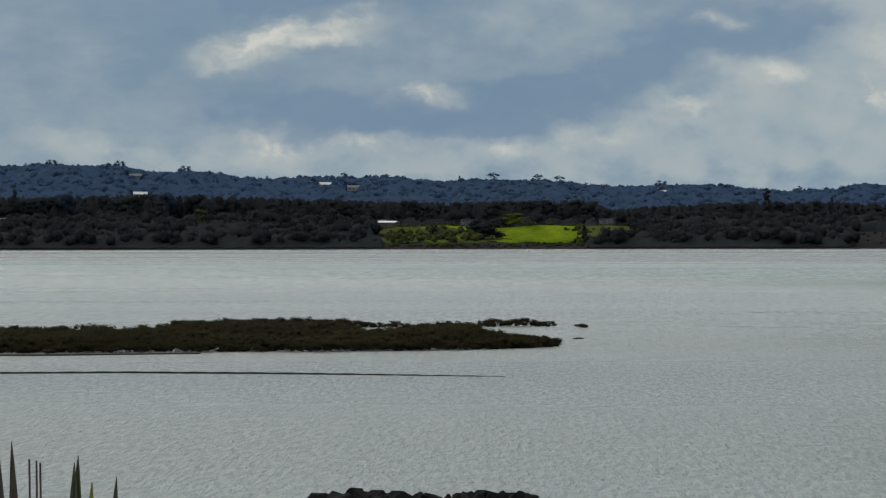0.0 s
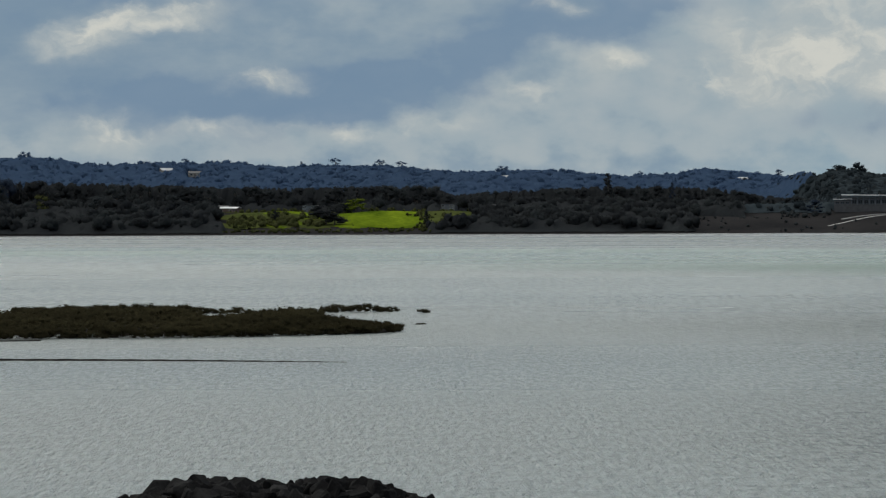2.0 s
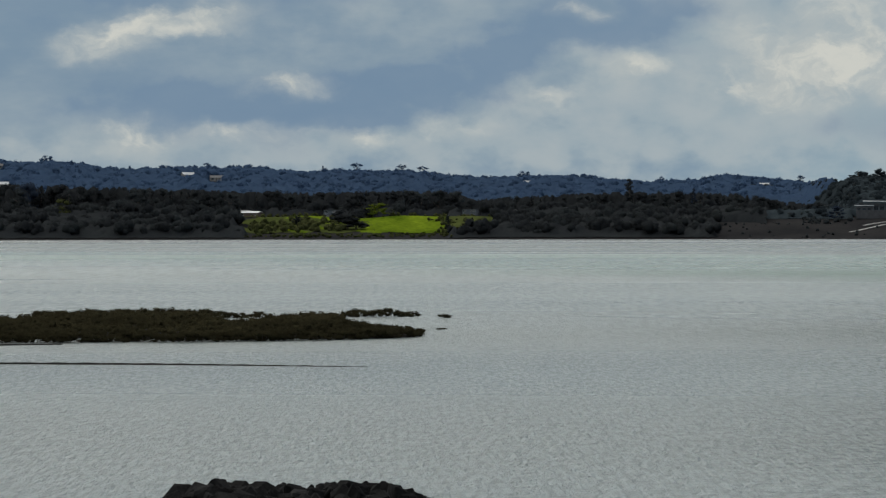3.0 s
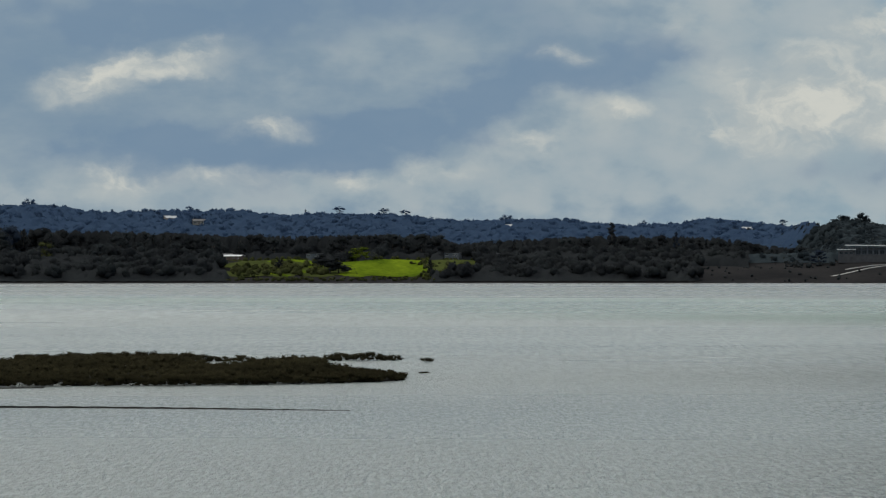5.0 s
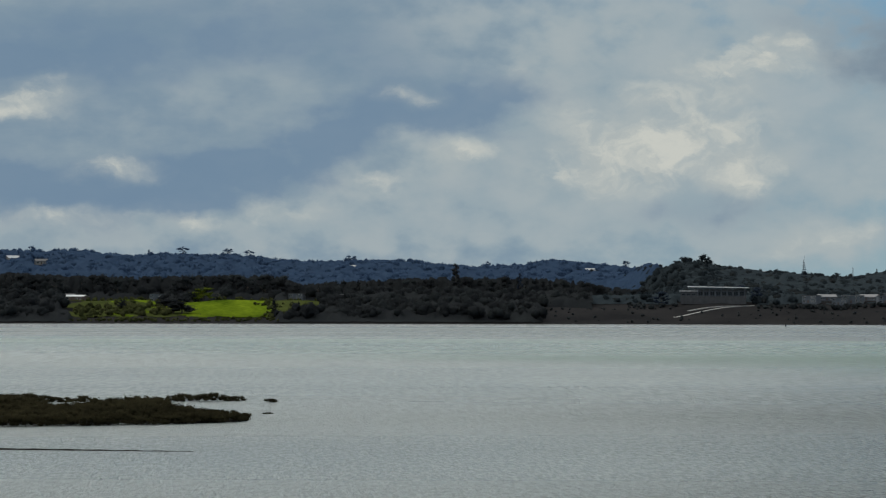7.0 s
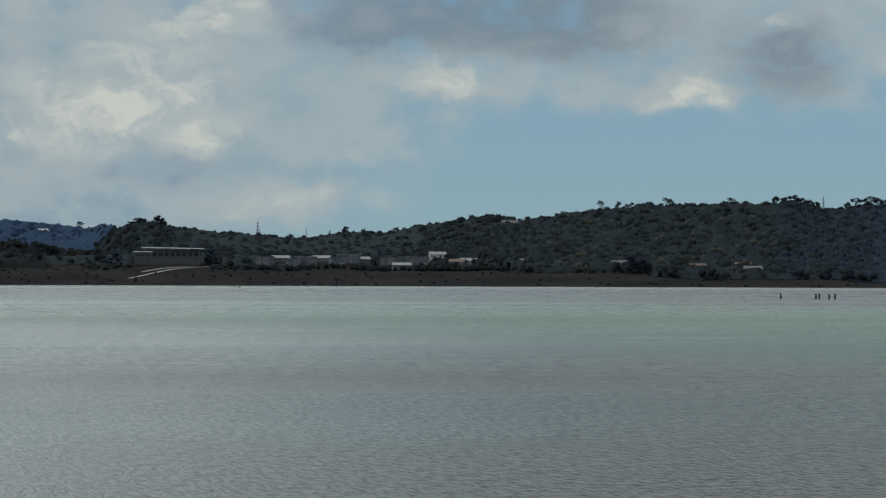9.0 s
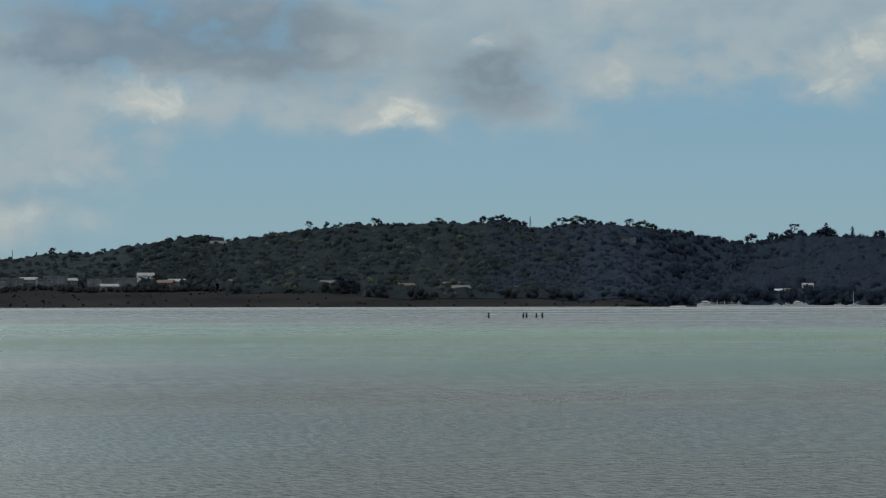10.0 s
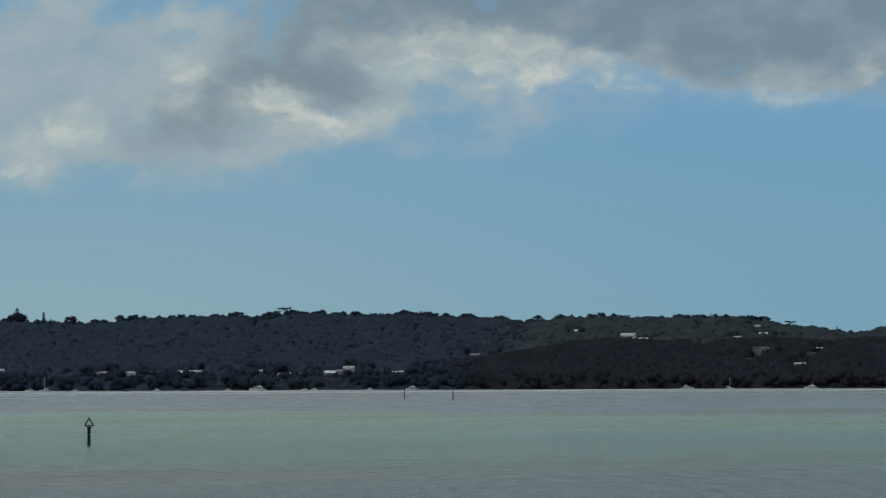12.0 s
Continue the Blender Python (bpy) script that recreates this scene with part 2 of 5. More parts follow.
M_CREAM = material("cream_weatherboard", (0.24, 0.235, 0.215), (0.36, 0.35, 0.32), 0.6, 0.4, 3, 0.1)
M_GREYWALL = material("blue_grey_cladding", (0.065, 0.080, 0.100), (0.115, 0.135, 0.160), 0.6, 0.4, 3, 0.1)
M_BROWNWALL = material("brown_brick_wall", (0.075, 0.055, 0.048), (0.14, 0.10, 0.088), 0.8, 0.5, 5, 0.2)
M_ROOF_LIGHT = material("pale_sheet_metal_roof", (0.34, 0.36, 0.38), (0.52, 0.53, 0.55), 0.45, 0.3, 2, 0.1)
M_ROOF_WHITE = material("white_sheet_roof", (0.62, 0.63, 0.64), (0.80, 0.80, 0.80), 0.5, 0.3, 2, 0.1)
M_ROOF_GREY = material("grey_tile_roof", (0.15, 0.15, 0.155), (0.27, 0.27, 0.28), 0.6, 0.4, 4, 0.3)
M_ROOF_DARK = material("charcoal_roof", (0.035, 0.036, 0.04), (0.08, 0.08, 0.085), 0.5, 0.4, 4, 0.2)
M_ROOF_RED = material("terracotta_roof", (0.07, 0.042, 0.036), (0.13, 0.08, 0.066), 0.7, 0.4, 4, 0.3)
M_GLASS = material("window_glass", (0.02, 0.024, 0.028), (0.035, 0.04, 0.045), 0.08, 0.3, 1, 0.0)
M_TIMBER = material("weathered_black_pile", (0.006, 0.006, 0.006), (0.020, 0.019, 0.017), 0.9, 0.8, 8, 0.5, spec=0.1)
M_STEEL = material("galvanised_steel", (0.28, 0.29, 0.30), (0.42, 0.43, 0.44), 0.4, 1, 6, 0.1, metal=0.9)
M_CONCRETE = material("pale_concrete", (0.25, 0.245, 0.235), (0.40, 0.39, 0.37), 0.85, 0.2, 3, 0.3)
M_FLAX = material("flax_leaf", (0.060, 0.075, 0.035), (0.13, 0.145, 0.07), 0.5, 3, 40, 0.2, 0.002, each=0.3, stretch=(1, 1, 0.08))
M_FLAX_YELLOW = material("flax_leaf_yellow", (0.20, 0.19, 0.03), (0.36, 0.33, 0.06), 0.5, 3, 40, 0.2, 0.002, stretch=(1, 1, 0.08))
M_FLAX_BROWN = material("flax_stalk_brown", (0.06, 0.04, 0.03), (0.15, 0.11, 0.085), 0.7, 3, 40, 0.2, 0.002)
# yellow-green grass, with the sun patch on the field put into its colour
M_FIELD = material("bright_spring_grass", (0.022, 0.048, 0.004), (0.155, 0.210, 0.014), 0.9, 0.035, 0.25, 0.3, 0.3, spec=0.0, stretch=(1.3, 0.55, 1))
M_PASTURE = material("olive_rough_pasture", (0.034, 0.044, 0.014), (0.070, 0.082, 0.025), 0.95, 0.05, 0.3, 0.3, 0.3, spec=0.0)
M_SHRUB_FIELD = leafy("olive_field_shrub", (0.05, 0.06, 0.022), (0.11, 0.115, 0.05))
M_HULL = material("white_gelcoat", (0.42, 0.43, 0.44), (0.55, 0.56, 0.56), 0.25, 0.4, 2, 0.0)
M_HULL_DARK = material("navy_hull", (0.02, 0.025, 0.045), (0.04, 0.05, 0.08), 0.3, 0.4, 2, 0.0)


def ground_material():
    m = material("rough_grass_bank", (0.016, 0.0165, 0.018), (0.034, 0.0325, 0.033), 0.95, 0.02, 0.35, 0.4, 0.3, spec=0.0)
    return m


M_GROUND = ground_material()


def water_material():
    m = bpy.data.materials.new("harbour_water")
    m.use_nodes = True
    nt = m.node_tree
    bsdf = nt.nodes["Principled BSDF"]
    tc = nt.nodes.new("ShaderNodeTexCoord")

    def noise_of(sx, sy, scale, detail, rough=0.5):
        mp = nt.nodes.new("ShaderNodeMapping")
        mp.inputs[2].default_value = (0, 0, radians(-6))
        mp.inputs[3].default_value = (sx, sy, 1)
        nt.links.new(tc.outputs["Object"], mp.inputs[0])
        n = nt.nodes.new("ShaderNodeTexNoise")
        n.inputs["Scale"].default_value, n.inputs["Detail"].default_value = scale, detail
        n.inputs["Roughness"].default_value = rough
        nt.links.new(mp.outputs[0], n.inputs["Vector"])
        return n.outputs[0]

    def mth(op, a, c=0.0, d=0.0):
        n = nt.nodes.new("ShaderNodeMath")
        n.operation = op
        for s, v in zip(n.inputs, (a, c, d)):
            if hasattr(v, "is_linked"):
                nt.links.new(v, s)
            else:
                s.default_value = v
        return n.outputs[0]

    def step(x, lo, hi, a=0.0, c=1.0):
        n = nt.nodes.new("ShaderNodeMapRange")
        n.interpolation_type = "SMOOTHSTEP"
        nt.links.new(x, n.inputs[0])
        for k, v in enumerate((lo, hi, a, c)):
            n.inputs[k + 1].default_value = v
        return n.outputs[0]

    def blend(f, a, c):
        n = nt.nodes.new("ShaderNodeMix")
        n.data_type = "RGBA"
        for s, v in ((n.inputs[0], f), (n.inputs[6], a), (n.inputs[7], c)):
            if hasattr(v, "is_linked"):
                nt.links.new(v, s)
            else:
                s.default_value = v
        return n.outputs[2]

    # silt tones, pale west and green channel, with mirrored sky and sunshine painted in
    sep = nt.nodes.new("ShaderNodeSeparateXYZ")
    nt.links.new(tc.outputs["Object"], sep.inputs[0])
    x, y = sep.outputs[0], sep.outputs[1]
    streak = noise_of(0.06, 0.6, 0.012, 1, 0.5)
    edge_noise = noise_of(0.15, 1.0, 0.0035, 4, 0.6)
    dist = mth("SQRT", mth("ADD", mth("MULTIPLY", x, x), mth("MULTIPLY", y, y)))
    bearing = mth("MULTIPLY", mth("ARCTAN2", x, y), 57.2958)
    east = step(mth("ADD", bearing, mth("MULTIPLY", mth("SUBTRACT", edge_noise, 0.5), 20.0)), 4.0, 20.0)
    # the channel's sunlit green band: far and near edge drift with the bearing
    wobble = mth("MULTIPLY_ADD", mth("SUBTRACT", edge_noise, 0.5), 0.35, 1.0)
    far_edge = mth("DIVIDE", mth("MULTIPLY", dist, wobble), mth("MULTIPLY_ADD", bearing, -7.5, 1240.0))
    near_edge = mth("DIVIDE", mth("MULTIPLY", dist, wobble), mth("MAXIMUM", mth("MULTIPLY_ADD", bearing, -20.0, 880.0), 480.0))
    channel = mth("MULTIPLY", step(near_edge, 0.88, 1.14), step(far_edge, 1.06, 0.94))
    # east tones lowered for the darker sky mirrored there, green raised for sun
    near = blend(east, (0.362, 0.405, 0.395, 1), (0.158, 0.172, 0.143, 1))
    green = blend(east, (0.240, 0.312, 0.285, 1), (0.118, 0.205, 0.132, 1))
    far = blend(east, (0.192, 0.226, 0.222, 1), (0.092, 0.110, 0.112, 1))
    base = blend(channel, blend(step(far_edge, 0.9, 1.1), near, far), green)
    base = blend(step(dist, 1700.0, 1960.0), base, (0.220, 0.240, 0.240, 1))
    # sheen of the wind lanes, also put into the colour
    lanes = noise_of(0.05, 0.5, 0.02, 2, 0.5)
    # ripple glints and dark troughs painted as tone, finer near the shore bank and longer far out
    ripple_tone = mth("ADD", mth("MULTIPLY", noise_of(2.2, 0.30, 1.0, 2, 0.6), step(dist, 300.0, 520.0, 1.0, 0.0)),
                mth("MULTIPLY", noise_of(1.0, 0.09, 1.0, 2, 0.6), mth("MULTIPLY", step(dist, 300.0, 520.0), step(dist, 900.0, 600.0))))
    ripple_tone = mth("MULTIPLY_ADD", noise_of(0.45, 0.03, 1.0, 2, 0.6), step(dist, 600.0, 900.0), ripple_tone)
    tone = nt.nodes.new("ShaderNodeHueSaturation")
    nt.links.new(mth("ADD", mth("ADD", mth("MULTIPLY", step(ripple_tone, 0.40, 0.60, -0.14, 0.14), mth("MULTIPLY_ADD", mth("MULTIPLY", east, step(dist, 560.0, 430.0)), 2.2, 1.0)), step(lanes, 0.30, 0.70, 0.90, 1.06)), step(streak, 0.3, 0.7, -0.05, 0.04)), tone.inputs["Value"])
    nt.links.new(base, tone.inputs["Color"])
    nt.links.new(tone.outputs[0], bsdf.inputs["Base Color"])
    nt.links.new(step(streak, 0.3, 0.7, 0.19, 0.36), bsdf.inputs["Roughness"])
    bsdf.inputs["IOR"].default_value = 1.33
    # short wavelets, wind ripples in trains, and broken chop that fades with distance
    big, small = noise_of(0.6, 0.8, 1.0, 4, 0.65), noise_of(0.9, 0.8, 3.2, 3, 0.6)
    train = noise_of(1.3, 0.28, 1.5, 3, 0.65)
    reachy = noise_of(0.5, 0.05, 0.9, 3, 0.6)
    chop = noise_of(1.0, 0.8, 0.85, 2, 0.5)
    near_chop = mth("MULTIPLY", chop, step(dist, 250.0, 900.0, 0.7, 0.25))
    height = mth("MULTIPLY_ADD", near_chop, mth("MULTIPLY_ADD", east, 4.5, 1.0), big)
    height = mth("MULTIPLY_ADD", small, 0.5, height)
    height = mth("MULTIPLY_ADD", train, mth("MULTIPLY", step(dist, 200.0, 700.0, 1.4, 0.7), mth("MULTIPLY_ADD", east, 1.8, 1.0)), height)
    height = mth("MULTIPLY_ADD", reachy, step(dist, 300.0, 1000.0, 0.3, 2.5), height)
    bp = nt.nodes.new("ShaderNodeBump")
    bp.inputs["Strength"].default_value, bp.inputs["Distance"].default_value = 1.0, 1.6
    nt.links.new(step(dist, 250.0, 1300.0, 1.0, 0.75), bp.inputs["Strength"])
    nt.links.new(height, bp.inputs["Height"])
    nt.links.new(bp.outputs[0], bsdf.inputs["Normal"])
    return m


M_WATER = water_material()

# ---- mesh helpers ----


def mesh_from(name, verts, faces, mat=None, smooth=False):
    me = bpy.data.meshes.new(name)
    if isinstance(faces, np.ndarray):
        v = np.asarray(verts, np.float32)
        me.vertices.add(len(v))
        me.vertices.foreach_set("co", v.ravel())
        me.loops.add(faces.size)
        me.loops.foreach_set("vertex_index", faces.astype(np.int32).ravel())
        me.polygons.add(len(faces))
        k = faces.shape[1]
        me.polygons.foreach_set("loop_start", np.arange(0, faces.size, k, dtype=np.int32))
        me.polygons.foreach_set("loop_total", np.full(len(faces), k, np.int32))
        me.update(calc_edges=True)
        me.validate()
    else:
        me.from_pydata([tuple(p) for p in verts], [], faces)
    if mat:
        me.materials.append(mat)
    if smooth:
        me.polygons.foreach_set("use_smooth", np.ones(len(me.polygons), bool))
    return me


def part(name, data, material_, parent, label="", at=None):
    """One mesh object under a thing or part, from a bmesh or a mesh."""
    if isinstance(data, bmesh.types.BMesh):
        me = bpy.data.meshes.new(name)
        data.to_mesh(me)
        data.free()
    else:
        me = data
    if material_ and not me.materials:
        me.materials.append(material_)
    ob = new(name, me)
    ob.parent = parent
    if at is not None:
        ob.matrix_basis = at
    return tagged(ob, label) if label else ob


def box(w, d, h, x=0, y=0, z=0, bevel=0.0, bm=None):
    """A box w x d x h standing on z, centred on x, y."""
    bm = bm or bmesh.new()
    r = bmesh.ops.create_cube(bm, size=1, matrix=Matrix.Translation((x, y, z + h / 2)) @ Matrix.Diagonal((w, d, h, 1)))
    if bevel:
        bmesh.ops.bevel(bm, geom=list({e for v in r["verts"] for e in v.link_edges}), offset=bevel, segments=1, affect="EDGES")
    return bm


def tube(bm, a, b, ra, rb, sides=7):
    a, b = Vector(a), Vector(b)
    d = b - a
    m = Matrix.Translation((a + b) / 2) @ d.to_track_quat("Z", "Y").to_matrix().to_4x4()
    bmesh.ops.create_cone(bm, cap_ends=True, segments=sides, radius1=ra, radius2=rb, depth=d.length, matrix=m)
    return bm


_bm = bmesh.new()
bmesh.ops.create_icosphere(_bm, subdivisions=1, radius=1)
ICO_V = np.array([v.co[:] for v in _bm.verts])
ICO_F = np.array([[v.index for v in f.verts] for f in _bm.faces])
_bm.free()


def sprays(rng, at, out, leaf):
    """Corners of three-cornered leaf sprays that lie mostly along the crown's skin."""
    q = rng.normal(size=(len(at), 3, 3)) * leaf
    q -= 0.7 * (q * out[:, None, :]).sum(-1, keepdims=True) * out[:, None, :]
    return (at[:, None, :] + q).reshape(-1, 3)


def clump_mesh(rng, clumps, leaves, leaf, jitter=0.28):
    """Jagged leaf masses at the clumps (x, y, z, rx, ry, rz), with loose leaf sprays round them."""
    vs, fs, n = [], [], 0
    for x, y, z, rx, ry, rz in clumps:
        v = 0.62 * ICO_V * (1 + rng.uniform(-jitter, jitter, (len(ICO_V), 1))) * (rx, ry, rz) + (x, y, z)
        vs.append(v)
        fs.append(ICO_F + n)
        n += len(v)
        k = int(leaves * 2.2)
        d = rng.normal(size=(k, 3))
        d[:, 2] = np.abs(d[:, 2]) * 0.9 + d[:, 2] * 0.3
        d /= np.linalg.norm(d, axis=1)[:, None]
        c = d * (rx, ry, rz) * rng.uniform(0.55, 1.25, (k, 1)) + (x, y, z)
        vs.append(sprays(rng, c, d, leaf))
        fs.append(np.arange(3 * k).reshape(k, 3) + n)
        n += 3 * k
    return np.concatenate(vs), np.concatenate(fs)


# ---- lie of the land ----
# ridge line of the hills: azimuth, elevation of the tree tops
RIDGE_A = ((-14, 1.0), (-11, 1.08), (-9.5, 1.18), (-8.1, 1.14), (-7.5, 1.04), (-6.8, 1.06), (-5.35, 0.89), (-4.5, 0.95), (-2.9, 0.93),
           (-2.2, 0.86), (-1.2, 0.90), (0, 0.84), (1.0, 0.75), (2.0, 0.79), (3.2, 0.75), (4.1, 0.67), (4.9, 0.69), (5.5, 0.79),
           (6.2, 0.73), (7.0, 0.67), (7.6, 0.68), (8.1, 0.74), (8.7, 0.66))
RIDGE_B = ((9.5, 0.58), (10.2, 0.53), (10.9, 0.48), (11.8, 0.57), (12.6, 0.57), (13.4, 0.74), (14.1, 0.85), (14.6, 0.89), (15.0, 0.84),
           (15.7, 0.88), (16.5, 0.99), (17.4, 1.09), (18.5, 1.10), (19.4, 1.11), (20.0, 1.15), (20.7, 1.01), (21.4, 1.10), (22.6, 1.06),
           (23.5, 0.92), (24.2, 0.81), (25.0, 0.81), (25.5, 0.94), (26.2, 0.92))
RIDGE_C = ((27.0, 0.88), (28.0, 0.94), (29.1, 0.98), (30.0, 1.02), (30.4, 0.92), (31.0, 1.05), (32.2, 1.01), (33.0, 1.02), (34.6, 0.94),
           (35.3, 0.87), (36.3, 0.95), (37.2, 0.91), (38.5, 0.94), (39.5, 0.88), (40.2, 0.77), (41.3, 0.61), (41.9, 0.70), (46.0, 0.8))
RIDGE = np.array(RIDGE_A + RIDGE_B + RIDGE_C)
R_RIDGE = np.array(((-40, 2700), (-14, 3700), (6.6, 3700), (8.0, 2750), (13, 2600), (15, 2470), (22, 2440), (25, 2640), (48, 2700)))
SHORE = np.array(((-40, 2000), (22.4, 2000), (23.6, 2130), (28, 2080), (35.5, 2045), (60, 2040)))
# height of the terrace behind the bank, and of the nearer hill before the ridge
TERRACE = np.array(((-14, 14), (-3, 14), (8, 15), (13, 15), (19, 11), (22, 9), (23.5, 7), (25, 11), (33, 11.5), (36, 16), (46, 16)))
NEAR_HILL = np.array(((-14, 15), (8, 15), (13, 16), (15, 24), (20, 30), (23, 26), (24.2, 13), (33, 14), (34.5, 12), (35.5, 20), (36.2, 26), (42, 26), (46, 28)))


def curve_at(table, az):
    return np.interp(az, table[:, 0], table[:, 1])


def smooth(x):
    x = np.clip(x, 0, 1)
    return x * x * (3 - 2 * x)


def land_height(az, r):
    """Height of the ground at azimuth az (degrees) and distance r; works on arrays."""
    az, r = np.asarray(az, float), np.asarray(r, float)
    r0, rr = curve_at(SHORE, az), curve_at(R_RIDGE, az)
    zt, zn = curve_at(TERRACE, az), curve_at(NEAR_HILL, az)
    distant = np.clip((rr - 2800) / 600, 0, 1)
    zr = EYE_Z + rr * np.tan(np.radians(curve_at(RIDGE, az))) - 12.5 * distant - (1 - distant) * np.interp(az, (22.0, 25.0), (6.2, 9.0))
    z = np.where(r < r0, -2.5 + 2.0 * smooth((r - r0 + 30) / 30), 0)
    bank = -0.5 + 1.9 * smooth((r - r0) / 12) + (zt - 1.4) * np.clip((r - r0 - 14) / 130, 0, 1)
    r2 = r0 + 280
    up = smooth((r - r0 - 150) / 130)
    start = r2 + (2950 - r2) * distant
    hill = (zn - zt) * up + (zr - zn) * smooth((r - start) / np.maximum(rr - start, 1))
    back = -0.3 * (zr - zn) * smooth((r - rr) / 600)
    far = np.where(r < r0, z, bank + hill + back)
    roll = 0.6 * np.sin(az * 2.3 + r * 0.021) + 0.5 * np.sin(az * 4.1 - r * 0.013)
    far = far + np.where(r > r0 + 40, roll, 0)
    behind = smooth(-np.cos(np.radians(az - 15)) * 2)
    near = np.maximum(13.4 - 0.25 * np.maximum(r - 4, 0) * (1 - behind) , -2.5)
    return np.where(r < 1500, np.maximum(near, -2.5), np.where(behind > 0.02, np.maximum(far, near * behind), far))


def at_polar(az, r, z):
    return Vector((r * math.sin(radians(az)), r * math.cos(radians(az)), z))


def on_land(az, r, sink=0.0):
    return at_polar(az, r, float(land_height(az, r)) - sink)


def seen_land(az, el, r_from=0.0):
    """Where the line of sight at azimuth az and elevation el first meets the land."""
    r = np.arange(max(r_from, float(curve_at(SHORE, az))) + 4, 4400, 3.0)
    hit = land_height(az, r) >= EYE_Z + r * math.tan(radians(el))
    return float(r[np.argmax(hit)]) if hit.any() else float(curve_at(R_RIDGE, az))


def build_ground():
    azs = np.concatenate([np.arange(-14, 46, 0.25), np.arange(46, 346, 6.0)])
    rs = np.concatenate([[0.6, 2, 4, 8, 14, 22, 32, 45, 62, 90, 160, 300, 600, 1200, 1495, 1700, 1960], np.arange(1985, 2180, 7.0), np.arange(2180, 2800, 20),
                         np.arange(2800, 4000, 70), [4150, 4400, 4900]])
    A, R = np.meshgrid(azs, rs, indexing="ij")
    Z = land_height(((A + 180) % 360) - 180, R)
    v = np.stack([R * np.sin(np.radians(A)), R * np.cos(np.radians(A)), Z], -1).reshape(-1, 3)
    na, nr = len(azs), len(rs)
    i, j = np.meshgrid(np.arange(na), np.arange(nr - 1), indexing="ij")
    i2 = (i + 1) % na
    f = np.stack([i * nr + j, i * nr + j + 1, i2 * nr + j + 1, i2 * nr + j], -1).reshape(-1, 4)[:, ::-1]
    faces = [tuple(int(q) for q in row) for row in f]
    centre = len(v)
    v = np.vstack([v, [[0, 0, 13.4]]])
    faces += [(centre, ((k + 1) % na) * nr, k * nr) for k in range(na)]
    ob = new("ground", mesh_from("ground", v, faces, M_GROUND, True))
    tagged(ob, "dark grassy harbour shore rising to wooded hills", "ground", kind="structure")


def build_water():
    bm = bmesh.new()
    bmesh.ops.create_circle(bm, cap_ends=True, segments=96, radius=4800)
    me = bpy.data.meshes.new("water")
    bm.to_mesh(me)
    bm.free()
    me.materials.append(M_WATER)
    tagged(new("water", me), "grey-green rippled tidal harbour water", "water", kind="structure")


build_ground()
build_water()

# ---- trees ----


def thing(name, label, category, group="", m=None):
    e = new(name)
    e.empty_display_size = 0.5
    if m is not None:
        e.matrix_basis = m
    return tagged(e, label, category, group)


def trunk_mesh(name, rng, height, radius, limbs, spread, start):
    bm = bmesh.new()
    top = Vector((rng.uniform(-0.3, 0.3), rng.uniform(-0.3, 0.3), height))
    tube(bm, (0, 0, -1.0), top, radius, radius * 0.35)
    for k in range(limbs):
        a = 2.4 * k + rng.uniform(-0.4, 0.4)
        z = height * rng.uniform(start, 0.95)
        tube(bm, (0, 0, z), (math.cos(a) * spread, math.sin(a) * spread, z + height * rng.uniform(0.12, 0.3)), radius * 0.45, radius * 0.12, 5)
    me = bpy.data.meshes.new(name)
    bm.to_mesh(me)
    bm.free()
    me.materials.append(M_BARK)
    return me


